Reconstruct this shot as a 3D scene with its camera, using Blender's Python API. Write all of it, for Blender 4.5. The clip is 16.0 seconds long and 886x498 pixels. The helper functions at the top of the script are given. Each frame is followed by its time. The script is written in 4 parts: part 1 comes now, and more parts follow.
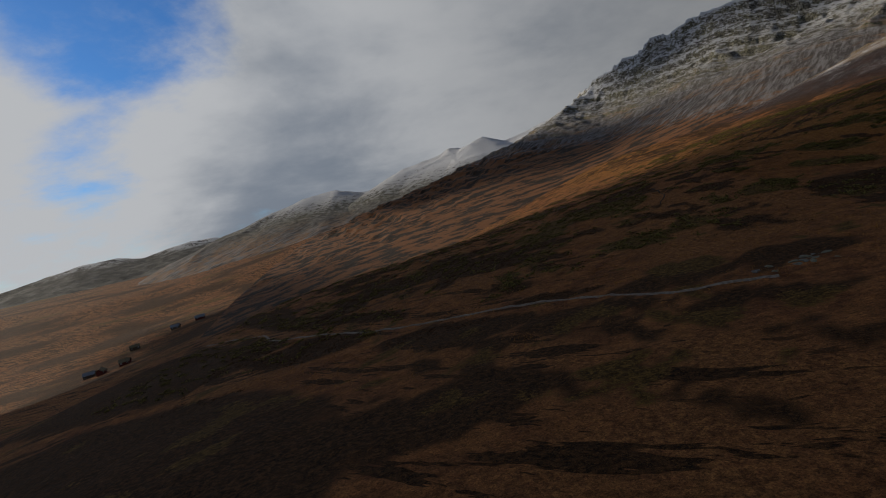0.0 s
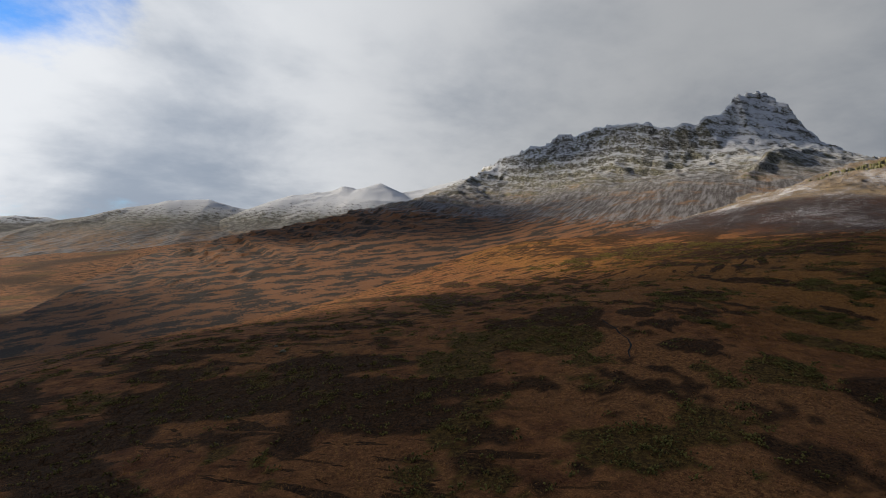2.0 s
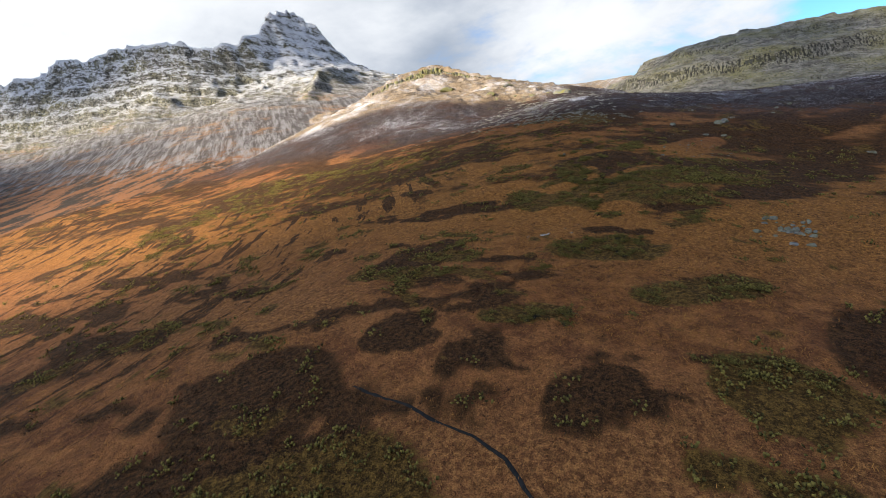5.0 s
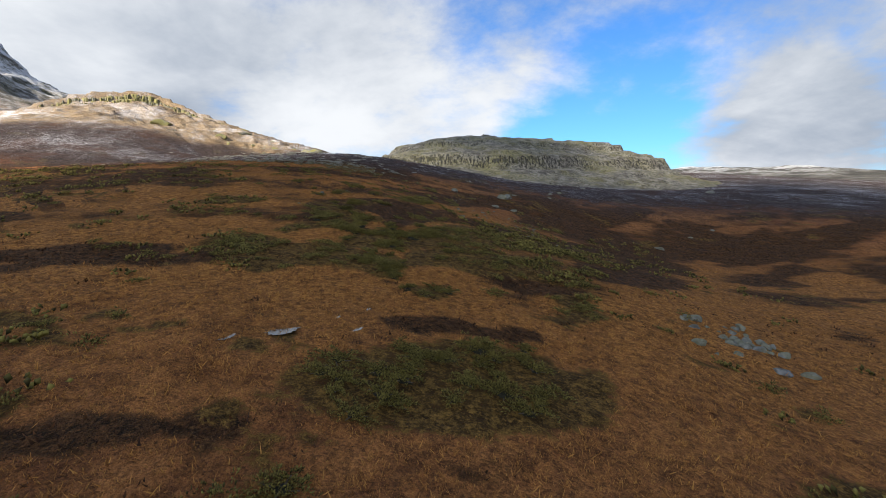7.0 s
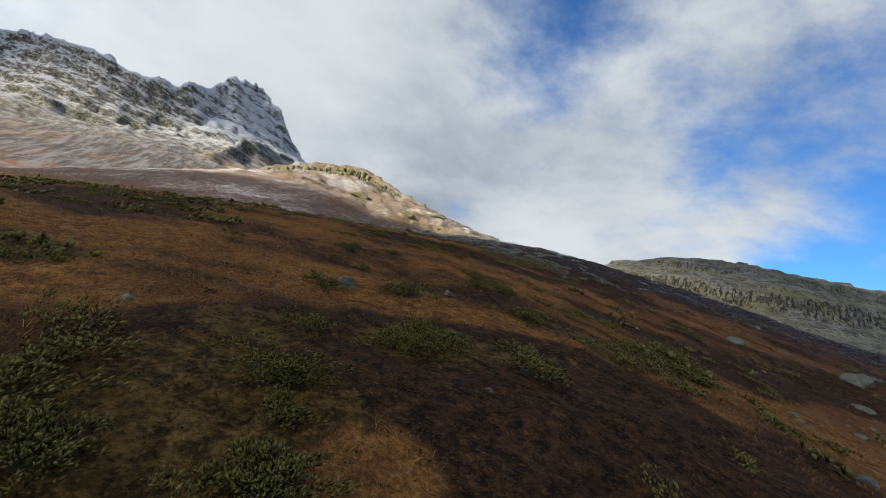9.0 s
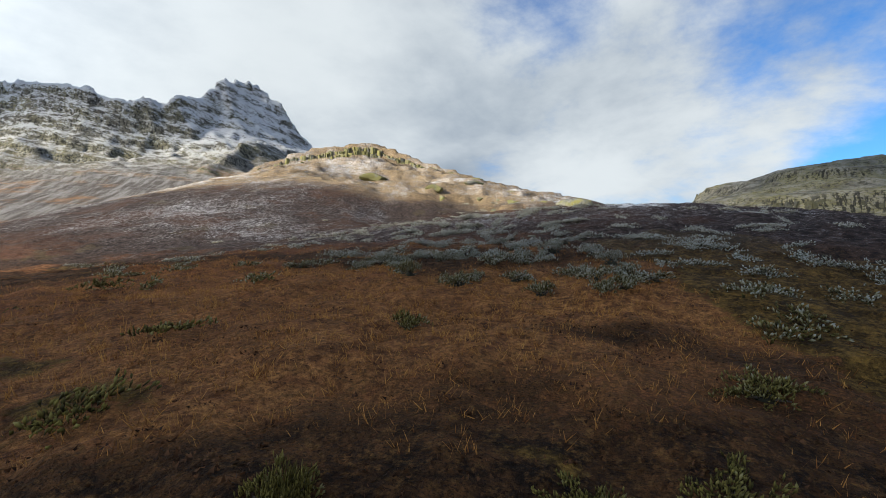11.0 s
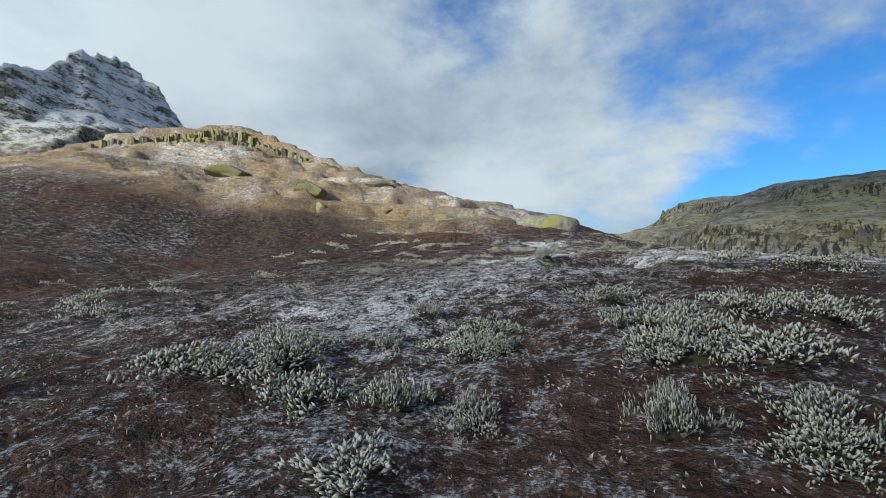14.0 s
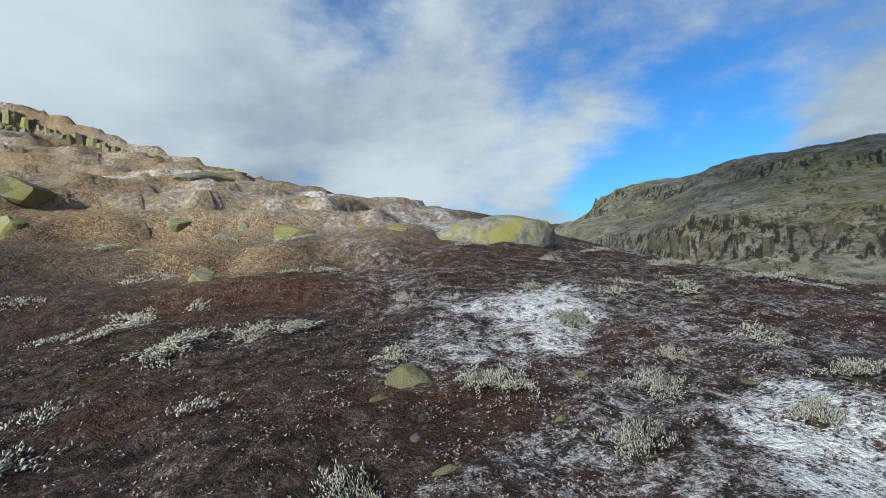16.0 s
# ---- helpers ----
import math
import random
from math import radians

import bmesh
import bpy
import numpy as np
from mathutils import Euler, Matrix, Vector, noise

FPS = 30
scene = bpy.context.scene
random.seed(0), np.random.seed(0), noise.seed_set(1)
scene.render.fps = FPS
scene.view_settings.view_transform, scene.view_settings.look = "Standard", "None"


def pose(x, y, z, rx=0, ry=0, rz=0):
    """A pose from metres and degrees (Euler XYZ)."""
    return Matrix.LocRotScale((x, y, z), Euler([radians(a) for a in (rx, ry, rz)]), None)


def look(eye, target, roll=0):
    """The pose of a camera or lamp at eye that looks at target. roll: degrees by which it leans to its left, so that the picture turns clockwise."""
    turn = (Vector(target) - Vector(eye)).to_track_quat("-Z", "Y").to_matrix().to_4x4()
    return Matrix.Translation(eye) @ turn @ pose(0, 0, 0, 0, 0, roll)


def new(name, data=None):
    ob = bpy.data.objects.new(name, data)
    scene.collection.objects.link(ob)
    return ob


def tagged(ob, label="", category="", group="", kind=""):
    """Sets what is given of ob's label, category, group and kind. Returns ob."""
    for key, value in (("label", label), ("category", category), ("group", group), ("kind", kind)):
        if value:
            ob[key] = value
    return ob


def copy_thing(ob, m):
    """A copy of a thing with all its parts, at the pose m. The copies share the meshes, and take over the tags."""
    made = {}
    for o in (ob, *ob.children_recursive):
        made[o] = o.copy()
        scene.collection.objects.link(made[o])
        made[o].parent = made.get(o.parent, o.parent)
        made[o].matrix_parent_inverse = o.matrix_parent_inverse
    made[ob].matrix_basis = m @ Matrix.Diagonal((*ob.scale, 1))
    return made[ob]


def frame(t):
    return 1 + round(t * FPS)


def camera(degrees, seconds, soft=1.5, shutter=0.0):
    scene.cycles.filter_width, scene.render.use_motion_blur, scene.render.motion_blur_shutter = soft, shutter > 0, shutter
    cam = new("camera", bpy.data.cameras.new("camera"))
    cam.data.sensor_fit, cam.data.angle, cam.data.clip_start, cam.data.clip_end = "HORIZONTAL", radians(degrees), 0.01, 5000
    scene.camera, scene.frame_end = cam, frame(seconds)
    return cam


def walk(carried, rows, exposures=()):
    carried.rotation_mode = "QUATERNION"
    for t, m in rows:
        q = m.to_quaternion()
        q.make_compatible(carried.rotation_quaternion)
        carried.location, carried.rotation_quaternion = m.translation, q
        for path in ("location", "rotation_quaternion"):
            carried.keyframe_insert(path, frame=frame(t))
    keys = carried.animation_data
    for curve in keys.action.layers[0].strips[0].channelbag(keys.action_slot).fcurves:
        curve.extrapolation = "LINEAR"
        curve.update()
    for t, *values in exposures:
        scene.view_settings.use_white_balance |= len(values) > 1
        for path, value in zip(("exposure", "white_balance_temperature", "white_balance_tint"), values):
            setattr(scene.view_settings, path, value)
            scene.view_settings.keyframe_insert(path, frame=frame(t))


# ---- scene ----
# ---- camera ----
cam = camera(83.0, 16.0, soft=0.8)
PATH = [
    (0.0, pose(-0.24, 0.84, 15.32, 84.97, 12.52, -1.02)),
    (0.5, pose(-1.38, 9.65, 17.21, 86.55, 6.93, -6.51)),
    (1.0, pose(-1.69, 18.23, 19.01, 88.71, 0.80, -12.70)),
    (1.5, pose(-1.11, 27.80, 20.91, 88.85, -0.04, -13.55)),
    (2.0, pose(0.59, 38.47, 22.57, 88.98, -0.40, -14.26)),
    (2.5, pose(2.22, 47.81, 24.21, 88.76, -1.08, -15.52)),
    (3.0, pose(4.22, 57.53, 26.05, 87.43, -0.24, -20.06)),
    (3.5, pose(6.56, 67.32, 27.44, 85.13, 2.36, -27.33)),
    (4.0, pose(10.93, 77.09, 27.85, 82.59, 6.19, -37.95)),
    (4.5, pose(16.30, 85.23, 27.37, 79.47, 9.22, -50.38)),
    (5.0, pose(23.56, 92.91, 25.63, 77.72, 9.86, -62.31)),
    (5.2, pose(26.96, 95.61, 24.75, 77.48, 10.17, -67.40)),
    (7.3, pose(71.30, 106.32, 16.58, 85.78, -0.50, -92.31)),
    (7.5, pose(76.91, 105.76, 16.39, 87.29, -2.42, -90.35)),
    (8.0, pose(88.75, 106.07, 16.13, 91.83, -7.67, -83.76)),
    (8.5, pose(99.49, 107.09, 17.01, 95.39, -11.16, -76.04)),
    (9.0, pose(110.02, 109.55, 18.76, 95.43, -10.84, -68.25)),
    (9.2, pose(113.78, 110.60, 19.58, 95.14, -10.75, -64.41)),
    (11.3, pose(152.89, 129.99, 26.74, 90.77, 2.00, -63.43)),
    (11.5, pose(155.68, 131.27, 27.12, 90.63, 2.00, -64.45)),
    (12.0, pose(162.36, 134.18, 27.99, 90.37, 1.70, -66.74)),
    (12.5, pose(169.67, 136.96, 28.77, 91.14, 0.96, -67.79)),
    (13.0, pose(177.04, 139.77, 29.66, 91.75, 0.16, -68.77)),
    (13.5, pose(185.06, 142.45, 30.73, 91.90, -0.14, -69.67)),
    (14.0, pose(193.02, 145.18, 32.06, 91.88, 0.45, -72.00)),
    (14.5, pose(200.69, 147.42, 33.07, 91.75, 2.21, -74.99)),
    (15.0, pose(208.47, 149.17, 34.08, 91.39, 3.79, -78.15)),
    (15.5, pose(216.36, 150.72, 35.07, 91.11, 4.73, -81.14)),
    (16.0, pose(224.06, 151.44, 35.93, 91.04, 4.52, -82.57)),
]
EXPOSURES = [(0.0, -0.65, 6500, 10), (0.5, -0.3, 6500, 10), (1.0, -0.05, 6500, 10), (2.5, 0.25, 6500, 10), (3.5, 0.5, 6500, 10), (4.5, 1.3, 6500, 10), (5.2, 1.62, 6500, 10), (7.3, 1.42, 6500, 10), (9.2, 1.1, 6350, 7), (11.3, 1.25, 6300, 5), (13.0, 1.08, 6000, 2), (16.0, 1.02, 5850, 0)]
walk(cam, PATH, EXPOSURES)

# ---- sky, sun and light ----
SUN_AZIMUTH, SUN_ELEVATION = 62.0, 24.0  # degrees to the left of +y, and up


class Graph:
    """Short hand for building node trees."""

    def __init__(self, tree):
        self.tree = tree

    def node(self, kind, out=0, props=None, **ins):
        nd = self.tree.nodes.new(kind)
        for key, val in (props or {}).items():
            setattr(nd, key, val)
        for key, val in ins.items():
            self.put(nd.inputs[int(key[1:])] if key[0] == "i" and key[1:].isdigit() else nd.inputs[key.replace("_", " ")], val)
        return nd.outputs[out]

    def put(self, socket, val):
        if isinstance(val, bpy.types.NodeSocket):
            self.tree.links.new(val, socket)
        elif isinstance(val, tuple) and len(val) == 3 and socket.type == "RGBA":
            socket.default_value = (*val, 1)
        else:
            socket.default_value = val

    def math(self, op, a, b=0.0, clamp=False):
        return self.node("ShaderNodeMath", props={"operation": op, "use_clamp": clamp}, i0=a, i1=b)

    def vmath(self, op, a, b=(0, 0, 0), out=0):
        return self.node("ShaderNodeVectorMath", out, {"operation": op}, i0=a, i1=b)

    def ramp(self, v, low, high, a=0.0, b=1.0):
        nd = self.tree.nodes.new("ShaderNodeMapRange")
        nd.interpolation_type = "SMOOTHSTEP"
        self.put(nd.inputs[0], v)
        for n, val in enumerate((low, high, a, b)):
            self.put(nd.inputs[n + 1], val)
        return nd.outputs[0]

    def mix(self, fac, a, b):
        nd = self.tree.nodes.new("ShaderNodeMix")
        nd.data_type = "RGBA"
        self.put(nd.inputs[0], fac)
        self.put(nd.inputs[6], a)
        self.put(nd.inputs[7], b)
        return nd.outputs[2]

    def noise(self, vec, scale, detail=4.0, rough=0.55, out=0, warp=0.0):
        return self.node("ShaderNodeTexNoise", out, Vector=vec, Scale=scale, Detail=detail, Roughness=rough, Distortion=warp)

    def split(self, vec):
        nd = self.tree.nodes.new("ShaderNodeSeparateXYZ")
        self.put(nd.inputs[0], vec)
        return nd.outputs


def toward(azimuth, elevation):
    a, e = radians(azimuth), radians(elevation)
    return (-math.sin(a) * math.cos(e), math.cos(a) * math.cos(e), math.sin(e))


world = bpy.data.worlds.new("sky")
scene.world = world
world.use_nodes = True
g = Graph(world.node_tree)
way = g.vmath("NORMALIZE", g.node("ShaderNodeTexCoord", "Generated"))
wx, wy, wz = g.split(way)
blue = g.node("ShaderNodeTexSky", props={"sky_type": "NISHITA", "sun_disc": False, "sun_elevation": radians(SUN_ELEVATION), "sun_rotation": radians(-SUN_AZIMUTH), "air_density": 1.0, "dust_density": 0.2, "ozone_density": 4.0})
blue = g.vmath("MULTIPLY", blue, (0.060, 0.105, 0.150))
# the cloud deck lies on a plane overhead, so that it flattens towards the horizon
up = g.math("ADD", g.math("MAXIMUM", wz, 0.0), 0.30)
flat = g.node("ShaderNodeCombineXYZ", i0=g.math("DIVIDE", wx, up), i1=g.math("DIVIDE", wy, up), i2=0.0)
billow = g.noise(flat, 1.5, 8.0, 0.58, warp=0.35)
wisp = g.noise(flat, 5.5, 6.0, 0.62)
shade = g.noise(g.vmath("ADD", flat, (3.7, 1.2, 0.0)), 0.9, 5.0, 0.5)


def lobe(azimuth, elevation, width):
    dot = g.vmath("DOT_PRODUCT", way, toward(azimuth, elevation), "Value")
    return g.ramp(dot, math.cos(radians(width)), 1.0)


amount = g.math("ADD", g.math("MULTIPLY", billow, 0.66), g.math("MULTIPLY", wisp, 0.34))
for weight, *where in [(-0.34, 27, 24, 13), (-0.16, 33, 10, 6), (-0.15, -73, 30, 12), (-0.09, -110, 22, 22), (-0.18, -112, 9, 13), (-0.2, -102, 5, 8), (0.16, -80, 17, 14), (-0.05, -84, 28, 16), (0.30, -40, 20, 36), (0.22, 5, 14, 26), (0.15, 45, 20, 30), (0.2, -124, 7, 9), (-0.2, -70, 75, 50)]:
    amount = g.math("ADD", amount, g.math("MULTIPLY", lobe(*where), weight))
cover = g.ramp(amount, 0.27, 0.60)
light = g.math("ADD", g.math("MULTIPLY", g.math("ADD", g.math("MULTIPLY", shade, 1.5), -0.30), 0.9), g.math("ADD", g.math("MULTIPLY", wisp, 0.25), g.math("MULTIPLY", g.math("SUBTRACT", billow, 0.5), 0.7)))
for weight, *where in [(0.08, -4, 26, 30), (0.13, -44, 17, 20), (0.6, 42, 12, 30), (0.16, -22, 24, 34), (-0.16, 18, 5, 14), (-0.15, -67, 11, 10), (0.28, -80, 18, 20), (0.12, -30, 22, 40)]:
    light = g.math("ADD", light, g.math("MULTIPLY", lobe(*where), weight))
clouds = g.mix(g.ramp(light, 0.25, 0.95), (0.33, 0.385, 0.47), (0.80, 0.825, 0.86))
glow = g.ramp(g.vmath("DOT_PRODUCT", way, toward(SUN_AZIMUTH - 6, SUN_ELEVATION - 6), "Value"), math.cos(radians(95)), 1.0, 1.0, 2.2)
heaven = g.vmath("SCALE", g.mix(cover, blue, clouds))
heaven.node.inputs[3].default_value = 1.0
g.put(heaven.node.inputs[3], glow)
g.put(world.node_tree.nodes["Background"].inputs[0], heaven)
world.node_tree.nodes["Background"].inputs[1].default_value = 0.42

sun = new("sun", bpy.data.lights.new("sun", "SUN"))
sun.data.energy = 4.6
sun.data.angle = radians(0.6)
sun.data.color = (1.0, 0.90, 0.74)
sun.matrix_world = look(toward(SUN_AZIMUTH, SUN_ELEVATION), (0, 0, 0))

# ---- materials ----
def material(name, rough=0.9, spec=0.2):
    m = bpy.data.materials.new(name)
    m.use_nodes = True
    m.node_tree.nodes["Principled BSDF"].inputs["Roughness"].default_value = rough
    m.node_tree.nodes["Principled BSDF"].inputs["Specular IOR Level"].default_value = spec
    return m, Graph(m.node_tree), m.node_tree.nodes["Principled BSDF"].inputs


def relief(g, ins, height, strength, distance):
    ins_n = g.node("ShaderNodeBump", Strength=strength, Distance=distance, Height=height)
    g.put(ins["Normal"], ins_n)


FROST = (0.60, 0.60, 0.62)


def moor_material():
    m, g, ins = material("moor", 0.95, 0.1)
    pos = g.node("ShaderNodeNewGeometry", "Position")
    cover = g.node("ShaderNodeAttribute", "Color", {"attribute_name": "cover"})
    heath, green, frost = g.split(cover)
    big, mid, fine, grain = g.noise(pos, 0.035, 4), g.noise(pos, 0.35, 5, 0.6), g.noise(pos, 2.3, 5, 0.65), g.noise(pos, 9.0, 5, 0.7)
    bent = g.vmath("ADD", pos, g.vmath("MULTIPLY", g.vmath("SUBTRACT", g.noise(pos, 3.0, 4, 0.6, 1), (0.5, 0.5, 0.5)), (0.5, 0.5, 0.3)))
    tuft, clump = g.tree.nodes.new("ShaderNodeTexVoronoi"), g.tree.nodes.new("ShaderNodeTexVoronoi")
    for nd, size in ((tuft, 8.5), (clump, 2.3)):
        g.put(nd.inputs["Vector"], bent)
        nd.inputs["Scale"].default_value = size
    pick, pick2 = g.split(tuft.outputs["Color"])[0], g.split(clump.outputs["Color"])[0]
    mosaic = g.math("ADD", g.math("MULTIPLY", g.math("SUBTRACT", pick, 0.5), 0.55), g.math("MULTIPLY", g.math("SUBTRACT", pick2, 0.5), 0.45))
    stalk = g.noise(g.vmath("MULTIPLY", pos, (1.0, 0.6, 1.0)), 30.0, 3, 0.7)
    grass = g.mix(g.ramp(mid, 0.35, 0.66), (0.155, 0.058, 0.021), (0.34, 0.140, 0.044))
    grass = g.mix(g.ramp(big, 0.42, 0.62), grass, g.mix(g.ramp(fine, 0.38, 0.62), (0.175, 0.070, 0.024), (0.37, 0.165, 0.052)))
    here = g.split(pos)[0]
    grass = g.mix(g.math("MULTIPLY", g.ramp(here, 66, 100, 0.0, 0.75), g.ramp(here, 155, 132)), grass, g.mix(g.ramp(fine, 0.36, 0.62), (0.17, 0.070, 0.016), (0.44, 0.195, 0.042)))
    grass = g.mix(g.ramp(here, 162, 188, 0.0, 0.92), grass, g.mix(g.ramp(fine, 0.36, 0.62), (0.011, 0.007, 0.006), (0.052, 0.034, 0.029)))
    # dark peat and heather patches that also paint the shaded gaps between hummocks
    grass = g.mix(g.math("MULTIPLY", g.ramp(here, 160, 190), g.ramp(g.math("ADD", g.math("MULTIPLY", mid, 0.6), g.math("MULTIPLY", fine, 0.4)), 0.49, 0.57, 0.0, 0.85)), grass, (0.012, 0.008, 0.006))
    grass = g.mix(g.ramp(grain, 0.42, 0.66, 0.0, 0.6), grass, (0.040, 0.016, 0.008))
    grass = g.mix(g.ramp(stalk, 0.50, 0.70, 0.0, 0.5), grass, (0.020, 0.010, 0.006))
    dark = g.mix(g.ramp(fine, 0.38, 0.62), (0.014, 0.007, 0.003), (0.090, 0.039, 0.013))
    dark = g.mix(g.ramp(grain, 0.48, 0.68, 0.0, 0.8), dark, (0.145, 0.072, 0.022))
    dark = g.mix(g.ramp(stalk, 0.50, 0.66, 0.0, 0.8), dark, (0.006, 0.004, 0.003))
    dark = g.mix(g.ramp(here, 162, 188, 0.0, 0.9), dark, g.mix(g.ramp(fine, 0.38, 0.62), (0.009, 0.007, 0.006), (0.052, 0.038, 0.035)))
    moss = g.mix(g.ramp(g.math("ADD", g.math("MULTIPLY", grain, 0.5), g.math("MULTIPLY", fine, 0.5)), 0.40, 0.62), (0.030, 0.016, 0.004), (0.175, 0.098, 0.022))
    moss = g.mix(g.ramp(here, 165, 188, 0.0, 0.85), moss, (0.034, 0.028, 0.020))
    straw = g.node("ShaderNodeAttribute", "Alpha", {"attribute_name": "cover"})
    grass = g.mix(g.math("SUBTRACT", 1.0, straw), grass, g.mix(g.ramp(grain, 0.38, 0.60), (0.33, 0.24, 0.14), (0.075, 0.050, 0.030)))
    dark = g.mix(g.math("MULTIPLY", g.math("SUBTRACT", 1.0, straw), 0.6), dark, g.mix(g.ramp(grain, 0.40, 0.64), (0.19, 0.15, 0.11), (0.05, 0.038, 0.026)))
    rough_edge = g.math("ADD", g.math("MULTIPLY", g.math("SUBTRACT", mid, 0.5), 0.9), g.math("ADD", g.math("MULTIPLY", g.math("SUBTRACT", fine, 0.5), 0.9), g.math("ADD", g.math("MULTIPLY", g.math("SUBTRACT", grain, 0.5), 0.6), g.math("MULTIPLY", mosaic, 0.3))))
    # lens-shaped heath streaks that follow the contour
    px, py, pz = g.split(pos)
    bound = g.math("MINIMUM", g.math("MAXIMUM", px, -20.0), 130.0)
    bow = g.math("MULTIPLY", bound, g.math("SUBTRACT", g.math("MULTIPLY", bound, 0.0062), 0.70))
    along, across = px, g.math("SUBTRACT", py, bow)
    strip = g.node("ShaderNodeCombineXYZ", i0=g.math("MULTIPLY", along, 0.085), i1=g.math("MULTIPLY", across, 0.30), i2=0.0)
    streak = g.noise(strip, 1.0, 5, 0.55, warp=0.25)
    small = g.noise(g.vmath("MULTIPLY", strip, (2.6, 2.4, 1.0)), 1.0, 4, 0.55)
    lens = g.math("MAXIMUM", g.ramp(g.math("ADD", streak, g.math("ADD", g.math("MULTIPLY", g.math("SUBTRACT", big, 0.5), 0.25), g.ramp(py, 190, 420, 0.0, 0.06))), 0.565, 0.595), g.ramp(small, 0.625, 0.66))
    heath = g.math("MAXIMUM", heath, g.math("MULTIPLY", g.math("MULTIPLY", lens, g.ramp(px, 175, 140)), g.math("MAXIMUM", g.ramp(px, 35, 12), g.ramp(py, 130, 150))))
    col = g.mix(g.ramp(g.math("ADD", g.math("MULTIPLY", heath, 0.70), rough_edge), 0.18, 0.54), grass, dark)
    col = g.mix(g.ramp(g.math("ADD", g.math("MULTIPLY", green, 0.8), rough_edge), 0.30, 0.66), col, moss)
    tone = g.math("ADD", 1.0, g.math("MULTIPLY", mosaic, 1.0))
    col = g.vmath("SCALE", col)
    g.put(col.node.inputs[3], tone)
    speck = g.math("ADD", g.math("ADD", g.math("MULTIPLY", fine, 0.30), g.math("MULTIPLY", mid, 0.16)), g.math("ADD", g.math("MULTIPLY", grain, 0.32), g.math("MULTIPLY", stalk, 0.22)))
    low = g.math("SUBTRACT", 0.67, g.math("MULTIPLY", frost, 0.21))
    white = g.ramp(speck, g.math("SUBTRACT", low, 0.045), g.math("ADD", low, 0.055))
    white = g.math("MULTIPLY", white, g.ramp(frost, 0.02, 0.22))
    col = g.mix(g.math("MULTIPLY", frost, 0.10), col, (0.16, 0.135, 0.14))
    col = g.mix(white, col, g.mix(g.ramp(frost, 0.45, 0.95), (0.27, 0.255, 0.26), FROST))
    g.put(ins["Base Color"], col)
    relief(g, ins, g.math("ADD", g.math("ADD", g.math("MULTIPLY", fine, 0.7), g.math("ADD", g.math("MULTIPLY", tuft.outputs["Distance"], -0.35), g.math("MULTIPLY", clump.outputs["Distance"], -0.5))), g.math("ADD", g.math("MULTIPLY", grain, 0.45), g.math("MULTIPLY", stalk, 0.16))), 1.0, 0.22)
    return m


